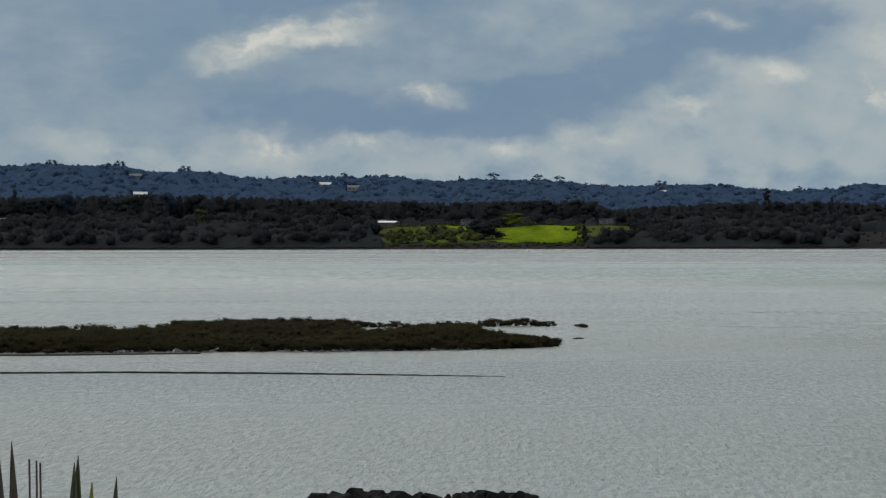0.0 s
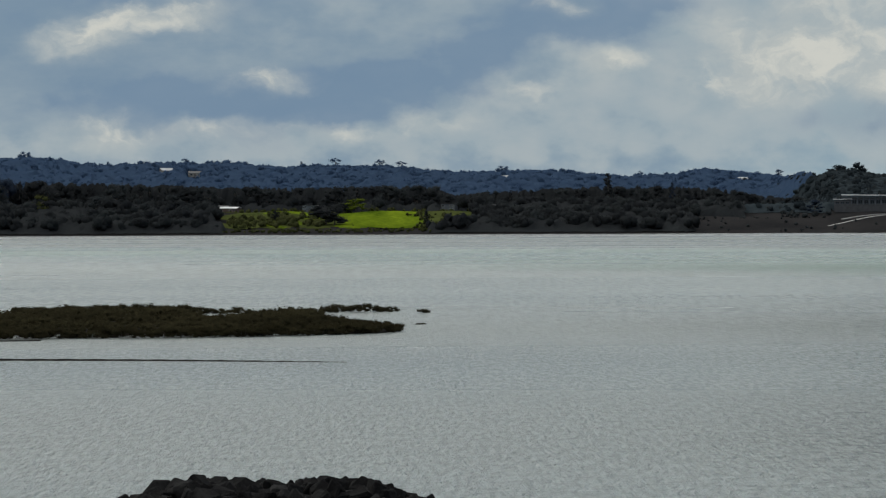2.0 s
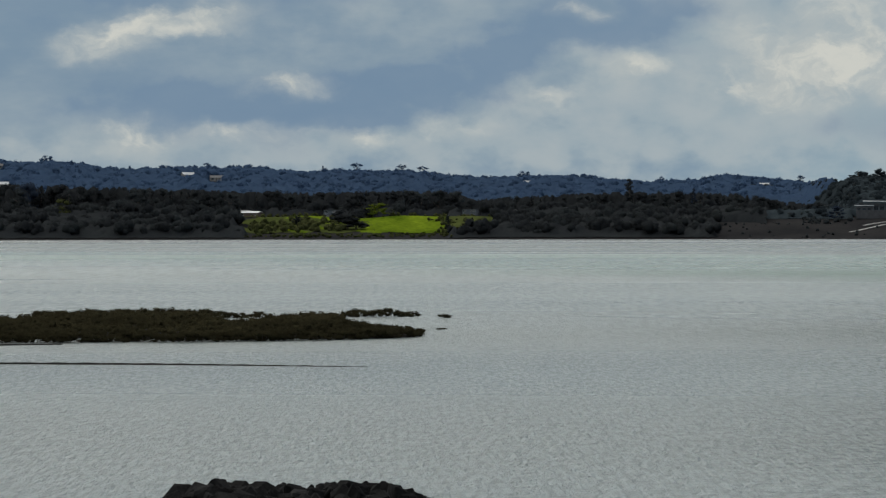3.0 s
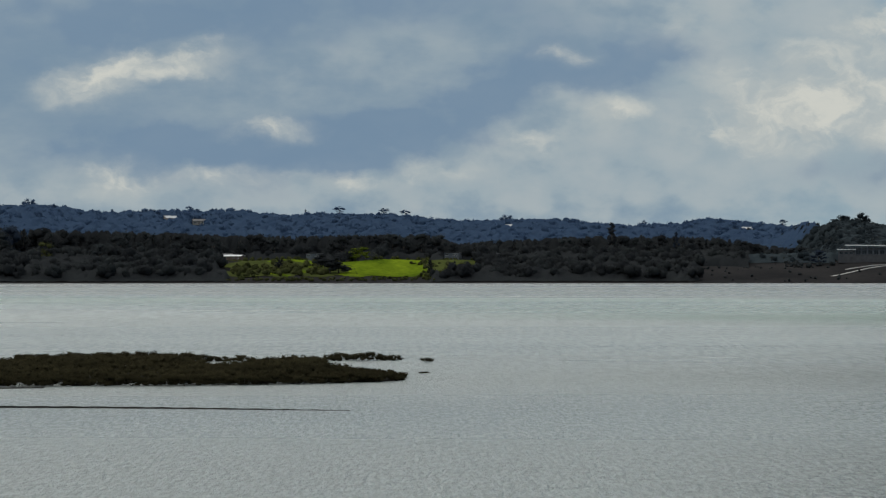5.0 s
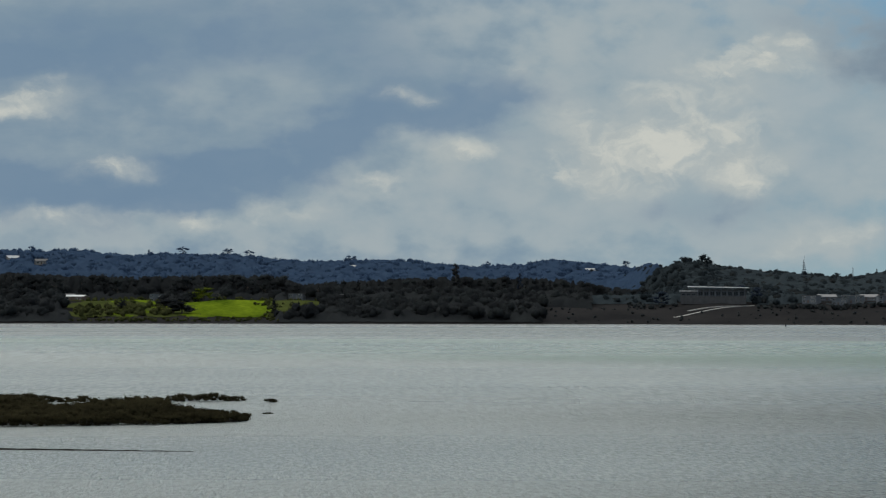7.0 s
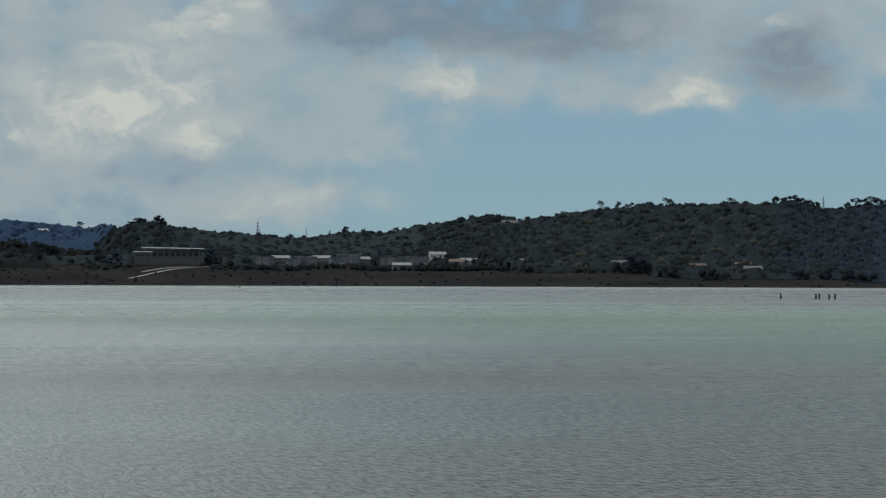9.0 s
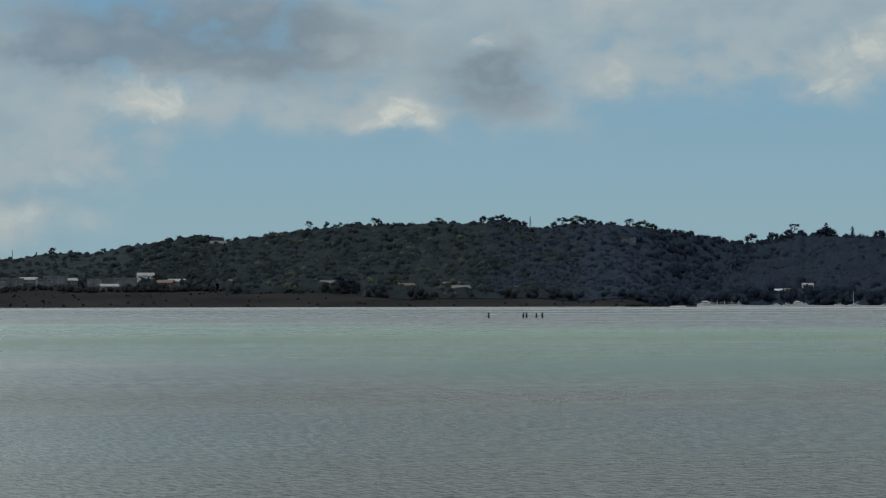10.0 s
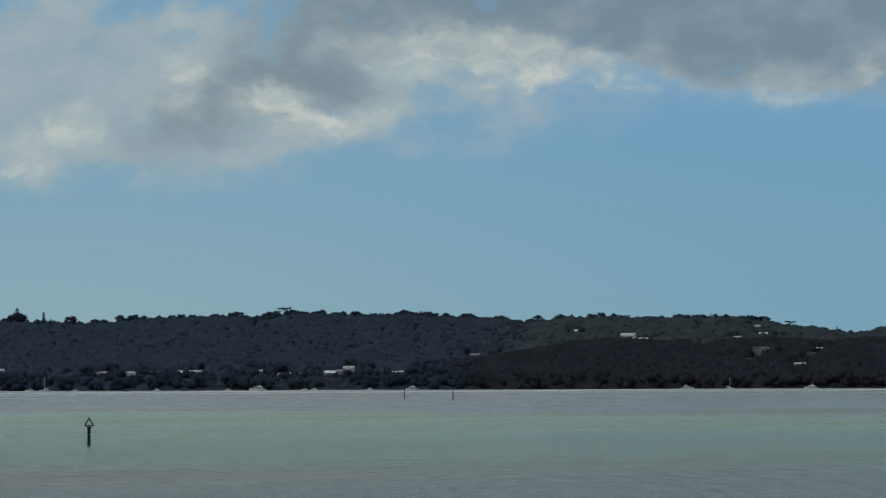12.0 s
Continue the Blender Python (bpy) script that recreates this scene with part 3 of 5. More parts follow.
def crown_of(kind, rng):
    """Clumps, leaf sprays per clump and leaf size, and the trunk, for a kind of tree."""
    c = []
    if kind == "broadleaf":
        for k in range(20):
            a, q = rng.uniform(0, 6.28), math.sqrt(rng.uniform(0, 1))
            h = rng.uniform(0, 1)
            w = 4.2 * math.sqrt(max(0.15, 1 - (h * 1.5 - 0.6) ** 2)) * q
            s = rng.uniform(1.1, 2.0)
            c.append((w * math.cos(a), w * math.sin(a), 1.6 + 8.2 * h, s * 1.1, s * 1.1, s * 0.8))
        return c, 16, 0.36, (6.5, 0.35, 5, 2.6, 0.35)
    if kind == "umbrella":
        for k in range(17):
            a, q = rng.uniform(0, 6.28), math.sqrt(rng.uniform(0, 1)) * 4.6
            s = rng.uniform(0.8, 1.5)
            c.append((q * math.cos(a), q * math.sin(a), 14.2 + rng.uniform(-0.9, 1.0) - 0.07 * q * q, s * 1.35, s * 1.35, s * 0.55))
        for k in range(4):
            a = rng.uniform(0, 6.28)
            c.append((2.6 * math.cos(a), 2.6 * math.sin(a), rng.uniform(9.5, 12), 1.3, 1.3, 0.6))
        return c, 14, 0.30, (13.0, 0.32, 7, 3.0, 0.62)
    if kind == "pine":
        for k in range(18):
            h = (k + 0.5) / 18
            a = k * 2.4
            w = 2.9 * (1 - h) ** 0.7 * rng.uniform(0.3, 1)
            s = 1.6 * (1.05 - 0.7 * h)
            c.append((w * math.cos(a), w * math.sin(a), 2.2 + 11.5 * h, s, s, s * 0.85))
        return c, 14, 0.32, (12.5, 0.28, 4, 1.5, 0.3)
    if kind == "norfolk":
        for tier in range(11):
            h = tier / 11
            w = 3.6 * (1 - h) + 0.25
            for k in range(6):
                a = k * 1.047 + tier * 0.5
                c.append((w * 0.55 * math.cos(a), w * 0.55 * math.sin(a), 2.0 + 15 * h, w * 0.42, w * 0.42, 0.28))
        return c, 5, 0.22, (17.6, 0.3, 3, 0.6, 0.3)
    if kind == "poplar":
        for k in range(18):
            h = (k + 0.5) / 18
            a = k * 2.4
            w = 0.9 * math.sin(math.pi * (0.15 + 0.8 * h))
            c.append((w * math.cos(a), w * math.sin(a), 1.2 + 11.5 * h, 0.95, 0.95, 1.2))
        return c, 14, 0.26, (11.5, 0.22, 3, 0.6, 0.3)
    for k in range(10):   # shrub
        a, q = rng.uniform(0, 6.28), math.sqrt(rng.uniform(0, 1)) * 2.0
        s = rng.uniform(0.7, 1.2)
        c.append((q * math.cos(a), q * math.sin(a), 0.7 + rng.uniform(0, 1.9) * (1 - q / 3), s * 1.2, s * 1.2, s * 0.8))
    return c, 16, 0.28, (1.6, 0.14, 3, 0.9, 0.3)


TREES = {}


def tree_meshes(kind, mat, variant):
    key = (kind, mat.name, variant)
    if key not in TREES:
        rng = np.random.default_rng(sum(map(ord, kind + mat.name)) + 17 * variant)
        clumps, leaves, leaf, trunk = crown_of(kind, rng)
        v, f = clump_mesh(rng, clumps, leaves, leaf)
        TREES[key] = (trunk_mesh("trunk", rng, *trunk), mesh_from("crown", v, f, mat))
    return TREES[key]


def plant(kind, mat, place, scale, variant, label, group, name="tree", turn=0.0, stretch=1.0):
    t, c = tree_meshes(kind, mat, variant)
    e = thing(name, label, "shrub" if kind == "shrub" else "tree", group)
    e.matrix_basis = Matrix.LocRotScale(place, Euler((0, 0, turn)), (scale, scale, scale * stretch))
    part("trunk", t, None, e)
    part("crown", c, None, e)
    return e


def wood(name, label, rng, spots, mat, protos):
    """Woodland too far off to count: one mesh of many crowns at spots (x, y, z, scale)."""
    vs, fs, n = [], [], 0
    for k, (x, y, z, s) in enumerate(spots):
        v, f = protos[k % len(protos)]
        a = rng.uniform(0, 6.28)
        ca, sa = math.cos(a) * s, math.sin(a) * s
        p = np.empty_like(v)
        p[:, 0], p[:, 1], p[:, 2] = v[:, 0] * ca - v[:, 1] * sa + x, v[:, 0] * sa + v[:, 1] * ca + y, v[:, 2] * s + z
        vs.append(p)
        fs.append(f + n)
        n += len(p)
    ob = new(name, mesh_from(name, np.concatenate(vs), np.concatenate(fs), mat))
    return tagged(ob, label, "woodland", kind="stuff")


def rough_crown(rng, lobes, leaves, leaf, tall, wide=3.4):
    """A far tree crown: a few dark cores inside a loose shell of leaf sprays."""
    vs, fs, n = [], [], 0
    for k in range(lobes):
        a, q = rng.uniform(0, 6.28), math.sqrt(rng.uniform(0, 1)) * wide * 0.6
        s = wide * rng.uniform(0.42, 0.68)
        c = np.array((q * math.cos(a), q * math.sin(a), tall * rng.uniform(0.35, 0.75)))
        v = ICO_V * (1 + rng.uniform(-0.3, 0.3, (len(ICO_V), 1))) * (s * 0.88, s * 0.88, s * 0.88) + c
        vs.append(v)
        fs.append(ICO_F + n)
        n += len(v)
        d = rng.normal(size=(leaves, 3))
        d[:, 2] += 0.35
        d /= np.linalg.norm(d, axis=1)[:, None]
        p = c + d * s * rng.uniform(0.7, 1.12, (leaves, 1)) * (1, 1, 0.95)
        vs.append(sprays(rng, p, d, leaf))
        fs.append(np.arange(3 * leaves).reshape(leaves, 3) + n)
        n += 3 * leaves
    return np.concatenate(vs), np.concatenate(fs)



def canopy(name, label, rng, a0, a1, r0, r1, top, mat, dr=4.5, fade=0.0):
    """The closed leaf roof between the crowns of a wood: one uneven sheet over the land, left open on clear ground."""
    azs, rs = np.arange(a0, a1, 0.06), np.arange(r0, r1, dr)
    A, R = np.meshgrid(azs, rs, indexing="ij")
    A = A + rng.uniform(-0.022, 0.022, A.shape)
    R = R + rng.uniform(-0.35, 0.35, R.shape) * dr
    edge = smooth((R - curve_at(SHORE, A) - 5) / 26) * np.where(A > 24.3, smooth((curve_at(R_RIDGE, A) + 12 - R) / 80), smooth((curve_at(R_RIDGE, A) + 40 - R) / 40)) * smooth((R - r0) / 14)
    open_ = np.array([[clear_of(a, r) for a, r in zip(p, q)] for p, q in zip(A, R)])
    closed = 1.0 - open_
    for _ in range(3):
        wide_ = np.pad(closed, 1, mode="edge")
        closed = np.minimum(closed, (wide_[:-2, 1:-1] + wide_[2:, 1:-1] + wide_[1:-1, :-2] + wide_[1:-1, 2:] + closed) / 5)
    edge = edge * smooth(closed * 1.15)
    if callable(top):
        top = top(A, R)
    Z = land_height(A, R) + np.where(open_, -0.4, 0.4 + top * edge * rng.uniform(0.45, 1.1, A.shape))
    v = np.stack([R * np.sin(np.radians(A)), R * np.cos(np.radians(A)), Z], -1).reshape(-1, 3)
    na, nr = A.shape
    i, j = np.meshgrid(np.arange(na - 1), np.arange(nr - 1), indexing="ij")
    keep = ~(open_[:-1, :-1] & open_[1:, :-1] & open_[:-1, 1:] & open_[1:, 1:]) & (edge[:-1, :-1] + edge[1:, 1:] > 0)
    if fade:
        inside = np.minimum(A[:-1, :-1] - a0, a1 - A[:-1, :-1]) / fade
        keep &= rng.uniform(0, 1, keep.shape) < inside
    f = np.stack([i * nr + j, (i + 1) * nr + j, (i + 1) * nr + j + 1, i * nr + j + 1], -1)[keep]
    f = np.concatenate([f[:, (0, 1, 2)], f[:, (0, 2, 3)]])
    ob = new(name, mesh_from(name, v, f, mat))
    return tagged(ob, label, "woodland", kind="stuff")


# ---- houses ----
# azimuth, elevation of the sight line, kind (0 to 7)
HOMES_A = ((37.24, 0.42, 0), (37.56, 0.39, 3), (37.97, 0.29, 1), (38.84, 0.42, 3), (39.19, 0.43, 2), (39.69, 0.52, 3), (39.95, 0.42, 1), (40.25, 0.44, 3),
           (40.57, 0.32, 2), (39.67, 0.19, 4), (40.36, -0.04, 2), (41.48, 0.42, 1), (40.77, 0.24, 3), (40.05, 0.63, 3), (39.56, 0.67, 2), (38.65, 0.65, 1),
           (40.58, 0.09, 5), (40.06, 0.12, 2), (38.60, 0.28, 6), (39.07, 0.07, 4), (39.48, 0.03, 4))
HOMES_B = ((31.73, -0.07, 3), (32.09, -0.16, 0), (31.96, 0.12, 1), (32.71, -0.19, 4), (32.98, -0.10, 3), (31.11, 0.09, 2), (36.26, 0.59, 3), (36.41, 0.80, 1),
           (35.97, 0.31, 6), (34.74, 0.15, 2), (34.40, 0.16, 1), (29.00, 0.01, 3), (28.05, 0.02, 0), (28.55, -0.03, 1), (29.27, 0.0, 2), (30.46, -0.02, 3),
           (30.86, 0.09, 1), (31.09, 0.08, 3), (27.64, -0.14, 2), (27.42, 0.0, 6), (25.16, -0.09, 3), (25.68, -0.01, 0), (22.40, 0.72, 5), (25.37, -0.05, 6))
HOMES_C = ((9.46, 0.50, 3), (9.84, 0.43, 1), (10.35, 0.10, 5), (10.62, 0.1, 2), (10.87, 0.13, 5), (11.10, 0.10, 4), (11.40, 0.08, 2), (11.68, 0.1, 5), (11.88, 0.06, 4), (12.1, 0.12, 2),
           (12.62, 0.08, 5), (12.86, 0.1, 2), (13.16, 0.08, 4), (13.52, 0.10, 0), (13.89, 0.02, 6), (14.1, 0.05, 2), (14.95, 0.10, 6), (16.86, -0.02, 1), (14.85, 0.68, 1), (18.3, -0.03, 6), (19.15, -0.09, 6), (19.31, -0.08, 1), (20.42, -0.05, 6))
HOMES_D = ((-4.30, 0.71, 3), (-3.77, 0.65, 1), (-7.69, 0.53, 3), (-7.79, 0.87, 1), (-5.27, 0.12, 2), (-3.69, 0.05, 5), (-3.70, 0.07, 6), (-1.66, 0.12, 5), (-3.15, 0.04, 7),
           (-3.32, 0.15, 2), (0.90, 0.10, 5), (1.55, 0.10, 4), (1.76, 0.10, 5), (1.95, 0.10, 2), (2.68, 0.15, 5),
           (3.54, 0.10, 1), (5.06, 0.10, 2), (-10.95, 0.05, 5), (-10.72, 0.05, 0), (-10.45, 0.05, 5), (-10.2, 0.05, 0), (-9.44, 0.03, 1), (4.2, 0.55, 1), (6.3, 0.5, 3), (1.95, 0.55, 3))
HOMES = [(a, float(curve_at(SHORE, a)) + 100 + 7 * (int(a * 7) % 5) if 24 < a < 34 and e < 0.2 else 2164.0 + 4 * (int(abs(a) * 7) % 5) if a < 8 and e < 0.2 else seen_land(a, e) if e > 0.2 or a > 21 else 2108.0 + 11 * (int(a * 7) % 5), k) for a, e, k in HOMES_A + HOMES_B + HOMES_C + HOMES_D]
HALL = (8.62, 2128.0)


def gable(bm, w, d, z, rise, over=0.45, thick=0.22):
    """A pitched roof along x: two thick slopes."""
    for s in (-1, 1):
        a = [(-w / 2 - over, s * (d / 2 + over), z - 0.12), (w / 2 + over, s * (d / 2 + over), z - 0.12), (w / 2 + over, 0, z + rise), (-w / 2 - over, 0, z + rise)]
        lo = [bm.verts.new(p) for p in a]
        hi = [bm.verts.new((p[0], p[1], p[2] + thick)) for p in a]
        bm.faces.new(lo[::-1]), bm.faces.new(hi)
        for k in range(4):
            bm.faces.new((lo[k], lo[(k + 1) % 4], hi[(k + 1) % 4], hi[k]))
    bmesh.ops.recalc_face_normals(bm, faces=bm.faces)
    return bm


def walls(w, d, h, rise):
    bm = box(w, d, h)
    if rise:
        for x in (-w / 2, w / 2):
            t = 0.15 if x < 0 else -0.15
            a = [bm.verts.new(p) for p in ((x, -d / 2, h), (x, d / 2, h), (x, 0, h + rise * 0.97))]
            b = [bm.verts.new(p) for p in ((x + t, -d / 2, h), (x + t, d / 2, h), (x + t, 0, h + rise * 0.97))]
            bm.faces.new(a), bm.faces.new(b[::-1])
            for k in range(3):
                bm.faces.new((a[k], a[(k + 1) % 3], b[(k + 1) % 3], b[k]))
        bmesh.ops.recalc_face_normals(bm, faces=bm.faces)
    return bm


def window_meshes(w, h, mat=M_WHITE):
    fr = bmesh.new()
    for x in (-w / 2, 0, w / 2):
        box(0.10, 0.14, h, x, 0, 0, bm=fr)
    for z in (0, h):
        box(w + 0.10, 0.15, 0.10, 0, 0, z - 0.05, bm=fr)
    f = bpy.data.meshes.new("window_frame")
    fr.to_mesh(f)
    fr.free()
    f.materials.append(mat)
    pb = box(w, 0.05, h)
    p = bpy.data.meshes.new("pane")
    pb.to_mesh(p)
    pb.free()
    p.materials.append(M_GLASS)
    return f, p


WIN_WIDE, WIN_TALL, WIN_DARK = window_meshes(2.2, 1.3), window_meshes(1.2, 1.4), window_meshes(2.2, 1.3, M_GREYWALL)


def add_window(parent, meshes, m):
    f = part("window", meshes[0], None, parent, at=m)
    part("pane", meshes[1], None, f, "dark reflecting glass")


def house(label, w, d, storeys, rise, wall_mat, roof_mat):
    e = thing("house", label, "house", "shore houses")
    h = 2.7 * storeys
    part("wall", walls(w, d, h + 1.2, rise), wall_mat, e, at=pose(0, 0, -1.2))
    if rise:
        part("roof", gable(bmesh.new(), w, d, h, rise), roof_mat, e)
    else:
        part("roof", box(w + 0.9, d + 0.9, 0.3, 0, 0, h + 0.004, 0.05), roof_mat, e)
    part("door", box(1.0, 0.08, 2.05, -w * 0.08, -d / 2 - 0.045, 0.05), M_BROWNWALL, e, "plain dark front door")
    for s in range(storeys):
        for k, x in enumerate((-0.34, 0.16, 0.36)):
            add_window(e, WIN_WIDE if k == 0 else WIN_TALL, pose(w * x, -d / 2 - 0.05, 2.7 * s + 0.85))
    return e


def build_houses():
    kinds = [
        house("two-storey white house with grey tiled gable roof", 12, 8, 2, 2.0, M_WHITE, M_ROOF_GREY),
        house("cream weatherboard bungalow with charcoal roof", 13, 8, 1, 2.0, M_CREAM, M_ROOF_DARK),
        house("blue-grey house with low grey roof among trees", 13, 8, 1, 1.7, M_GREYWALL, M_ROOF_GREY),
        house("single-storey house with bright pale metal roof", 13, 9, 1, 2.2, M_CREAM, M_ROOF_LIGHT),
        house("large two-storey blue-grey house with flat grey roof", 16, 9, 2, 0, M_GREYWALL, M_ROOF_GREY),
        house("tall grey townhouse with flat dark roof", 11, 9, 2, 0, M_GREYWALL, M_ROOF_DARK),
        house("brown brick bungalow with terracotta roof", 12, 8, 1, 1.9, M_BROWNWALL, M_ROOF_RED),
        house("low brown shed with bright white metal roof", 14, 8, 1, 0.9, M_BROWNWALL, M_ROOF_WHITE),
    ]
    used = set()
    rng = np.random.default_rng(3)
    for az, r, k in HOMES:
        m = Matrix.Translation(on_land(az, r, -0.2)) @ pose(0, 0, 0, 0, 0, -az + rng.uniform(-28, 28))
        far = 1.2 if r > 3000 else (0.66 if az > 23 else 0.95)
        if k in used:
            o = copy_thing(kinds[k], m)
            o.scale = (far,) * 3
        else:
            kinds[k].matrix_basis = m
            used.add(k)


def build_hall():
    az, r = HALL
    m = Matrix.Translation(on_land(az, r, -3.6)) @ pose(0, 0, 0, 0, 0, -az)
    e = thing("boat_club_building", "long low building with wide pale metal roof", "building", m=m)
    part("wall", box(36, 12, 10.1, 2, 3, -5.0), M_ROOF_DARK, e)
    part("wall", box(11, 9, 8.1, -19, -1.5, -5.0), M_ROOF_DARK, e, "dark lower side wing")
    part("roof", box(42, 17, 0.7, 1, 1.5, 6.2, 0.1), M_ROOF_WHITE, e, at=pose(0, 0, 0, 0, 1.0, 0))
    part("roof", box(13, 11, 0.45, -19, -1.5, 3.7, 0.08), M_ROOF_WHITE, e, "lower pale wing roof")
    part("veranda_floor", box(34, 4.5, 5.2, 3, -5.3, -5.0, 0.05), M_ROOF_DARK, e)
    for k in range(9):
        part("column", box(0.4, 0.4, 5.9, -13 + 4 * k, -6.5, 0.2, 0.04), M_GREYWALL, e)
    for k in range(8):
        add_window(e, WIN_DARK, pose(-11 + 4 * k, -3.06, 0.8) @ Matrix.Diagonal((1.25, 1, 2.0, 1)))
    for k in range(3):
        add_window(e, WIN_DARK, pose(-22.5 + 3.4 * k, -6.06, 0.9))


def ribbon(name, label, path, width, mat, lift=0.12):
    """A strip laid on the land along (azimuth, distance) points."""
    pts = [Vector(on_land(a, r)) for a, r in path]
    v, f = [], []
    for k, p in enumerate(pts):
        d = (pts[min(k + 1, len(pts) - 1)] - pts[max(k - 1, 0)])
        side = Vector((-d.y, d.x, 0)).normalized() * width / 2
        for q in (p - side, p + side):
            v.append((q.x, q.y, p.z + lift))
            v.append((q.x, q.y, p.z - 0.6))
    for k in range(len(pts) - 1):
        a, b = 4 * k, 4 * k + 4
        f += [(a, b, b + 2, a + 2), (a, a + 1, b + 1, b), (a + 2, b + 2, b + 3, a + 3)]
    f += [(0, 2, 3, 1), (len(v) - 4, len(v) - 3, len(v) - 1, len(v) - 2)]
    return tagged(new(name, mesh_from(name, v, f, mat)), label, "path", kind="structure")


def line_of(a0, r0, a1, r1, n=24):
    return [(a0 + (a1 - a0) * k / n, r0 + (r1 - r0) * k / n) for k in range(n + 1)]


build_houses()
build_hall()
ribbon("ramp_upper", "pale concrete ramp slanting down the grassy bank", line_of(9.15, 2112, 8.10, 2084), 2.6, M_CONCRETE, 0.35)
ribbon("ramp_lower", "pale gravel track down to the shore", line_of(9.30, 2120, 7.85, 2050), 2.4, M_CONCRETE, 0.18)
ribbon("shore_path", "pale track across the wooded far slope", line_of(1.85, 3560, 2.75, 3420), 9.0, M_CONCRETE, 3.0)
ribbon("bank_track", "worn track down the bank", line_of(13.05, 2106, 13.55, 2070), 3.5, M_MUD, 0.2)


def build_meadow():
    azs, rs = np.arange(-3.7, 1.5, 0.04), np.arange(2032, 2170, 4.0)
    na, nr = len(azs), len(rs)
    A, R = np.meshgrid(azs, rs, indexing="ij")
    wob = 0.05 * np.sin(R * 0.09) + 0.04 * np.sin(R * 0.23 + 1) + 0.02
    lim_hi = 2162 + 6 * np.sin(A * 9)
    Z = land_height(A, R) + 0.4
    v = np.stack([R * np.sin(np.radians(A)), R * np.cos(np.radians(A)), Z], -1).reshape(-1, 3)
    bright, dull = [], []
    for i in range(na - 1):
        for j in range(nr - 1):
            a, r = A[i, j] + wob[i, j], R[i, j]
            q = (i * nr + j, (i + 1) * nr + j, (i + 1) * nr + j + 1, i * nr + j + 1)
            if r > lim_hi[i, j] or a > 1.42 + 0.08 * math.sin(r * 0.2) or a < -3.25 + 0.2 * math.sin(r * 0.13):
                continue
            low = 2037 + 4 * math.sin(a * 9)
            if r < low:
                continue
            main = -1.0 + 0.003 * (r - 2100) < a < 0.43 or -2.5 < a < 0.43 and (2124 + 8 * math.sin(a * 5) < r < 2146 + 5 * math.sin(a * 11) or math.sin(a * 7 + r * 0.05) * math.sin(r * 0.11 + a * 3) > 0.55)
            (bright if main else dull).append(q)
    for name, label, faces, mat in (("meadow", "yellow-green spring meadow by the shore, brightened as a sun patch", bright, M_FIELD),
                                    ("rough_pasture", "olive rough pasture beside the meadow", dull, M_PASTURE)):
        ob = new(name, mesh_from(name, v, faces, mat))
        bm = bmesh.new()
        bm.from_mesh(ob.data)
        bmesh.ops.delete(bm, geom=[q for q in bm.verts if not q.link_faces], context="VERTS")
        bm.to_mesh(ob.data)
        bm.free()
        tagged(ob, label, "meadow", kind="structure")


build_meadow()

# ---- woods and single trees ----


def by_house(az, r):
    """Within the plot of a house or in the gap that opens it to the water."""
    for a, rh, _ in NEAR_HOMES.get(int(az // 1), ()):
        if az < 8:
            half, deep = (9.5, 130) if a == -3.15 else (9.0, 90) if rh > 3000 else (6.5, 22)
        elif az < 23:
            half, deep = 9.5, 20
        else:
            half, deep = (5.5, 52) if rh < 2260 else (6.0, 56)
        if abs(az - a) * r * 0.01745 < half and -deep < r - rh < 8:
            return True
    return abs(az - HALL[0]) * r * 0.01745 < 27 and -60 < r - HALL[1] < 16


NEAR_HOMES = {}
for _h in HOMES:
    for _d in (-1, 0, 1):
        NEAR_HOMES.setdefault(int(_h[0] // 1) + _d, []).append(_h)


def in_field(az, r):
    return -3.25 < az < 0.5 and r < 2168 or 0.5 <= az < 1.4 and 2035 < r < 2150


def clear_of(az, r):
    """Open ground: the meadow, the bare bank and the plots of the houses."""
    if in_field(az, r) or by_house(az, r):
        return True
    return 5.4 < az < 21.5 and r < 2000 + (100 if az < 17.5 else 55)


def scatter(rng, n, a0, a1, r0, r1, s0, s1):
    out = []
    for _ in range(n):
        az, r = rng.uniform(a0, a1), rng.uniform(r0, r1)
        if r < curve_at(SHORE, az) + 3.5 or r > curve_at(R_RIDGE, az) + 45 or clear_of(az, r):
            continue
        out.append((*on_land(az, r, 1.2), rng.uniform(s0, s1)))
    return out


# the belt of tall trees behind the left-hand shore
BELT = np.array(((-14, 0.50), (-11, 0.50), (-10, 0.53), (-7.3, 0.57), (-6.3, 0.54), (-4.2, 0.48), (-2.6, 0.43), (-0.8, 0.45), (0.43, 0.46), (1.0, 0.31), (2.0, 0.37),
                 (3.6, 0.44), (5.7, 0.42), (6.7, 0.27), (7.6, 0.18)))
RNG = np.random.default_rng(5)
PROTO_FAR = [rough_crown(RNG, 3, 23, 0.72, 8.2, 4.5) for _ in range(10)]
PROTO_MID = [rough_crown(RNG, 4, 26, 0.6, 8.2, 4.0) for _ in range(10)]
PROTO_LOW = [rough_crown(RNG, 3, 16, 0.35, 2.4, 2.0) for _ in range(8)]
canopy("far_ridge_canopy", "leaf roof of the distant ridge, tinted haze blue", RNG, -14, 8.3, 3000, 3770, 9.5, M_LEAF_HAZE, 9.0)
canopy("saddle_canopy", "dark leaf roof between the knoll and the plain", RNG, 4.6, 9.0, 2225, 3060, 5.0, M_LEAF, 7.0, 0.5)
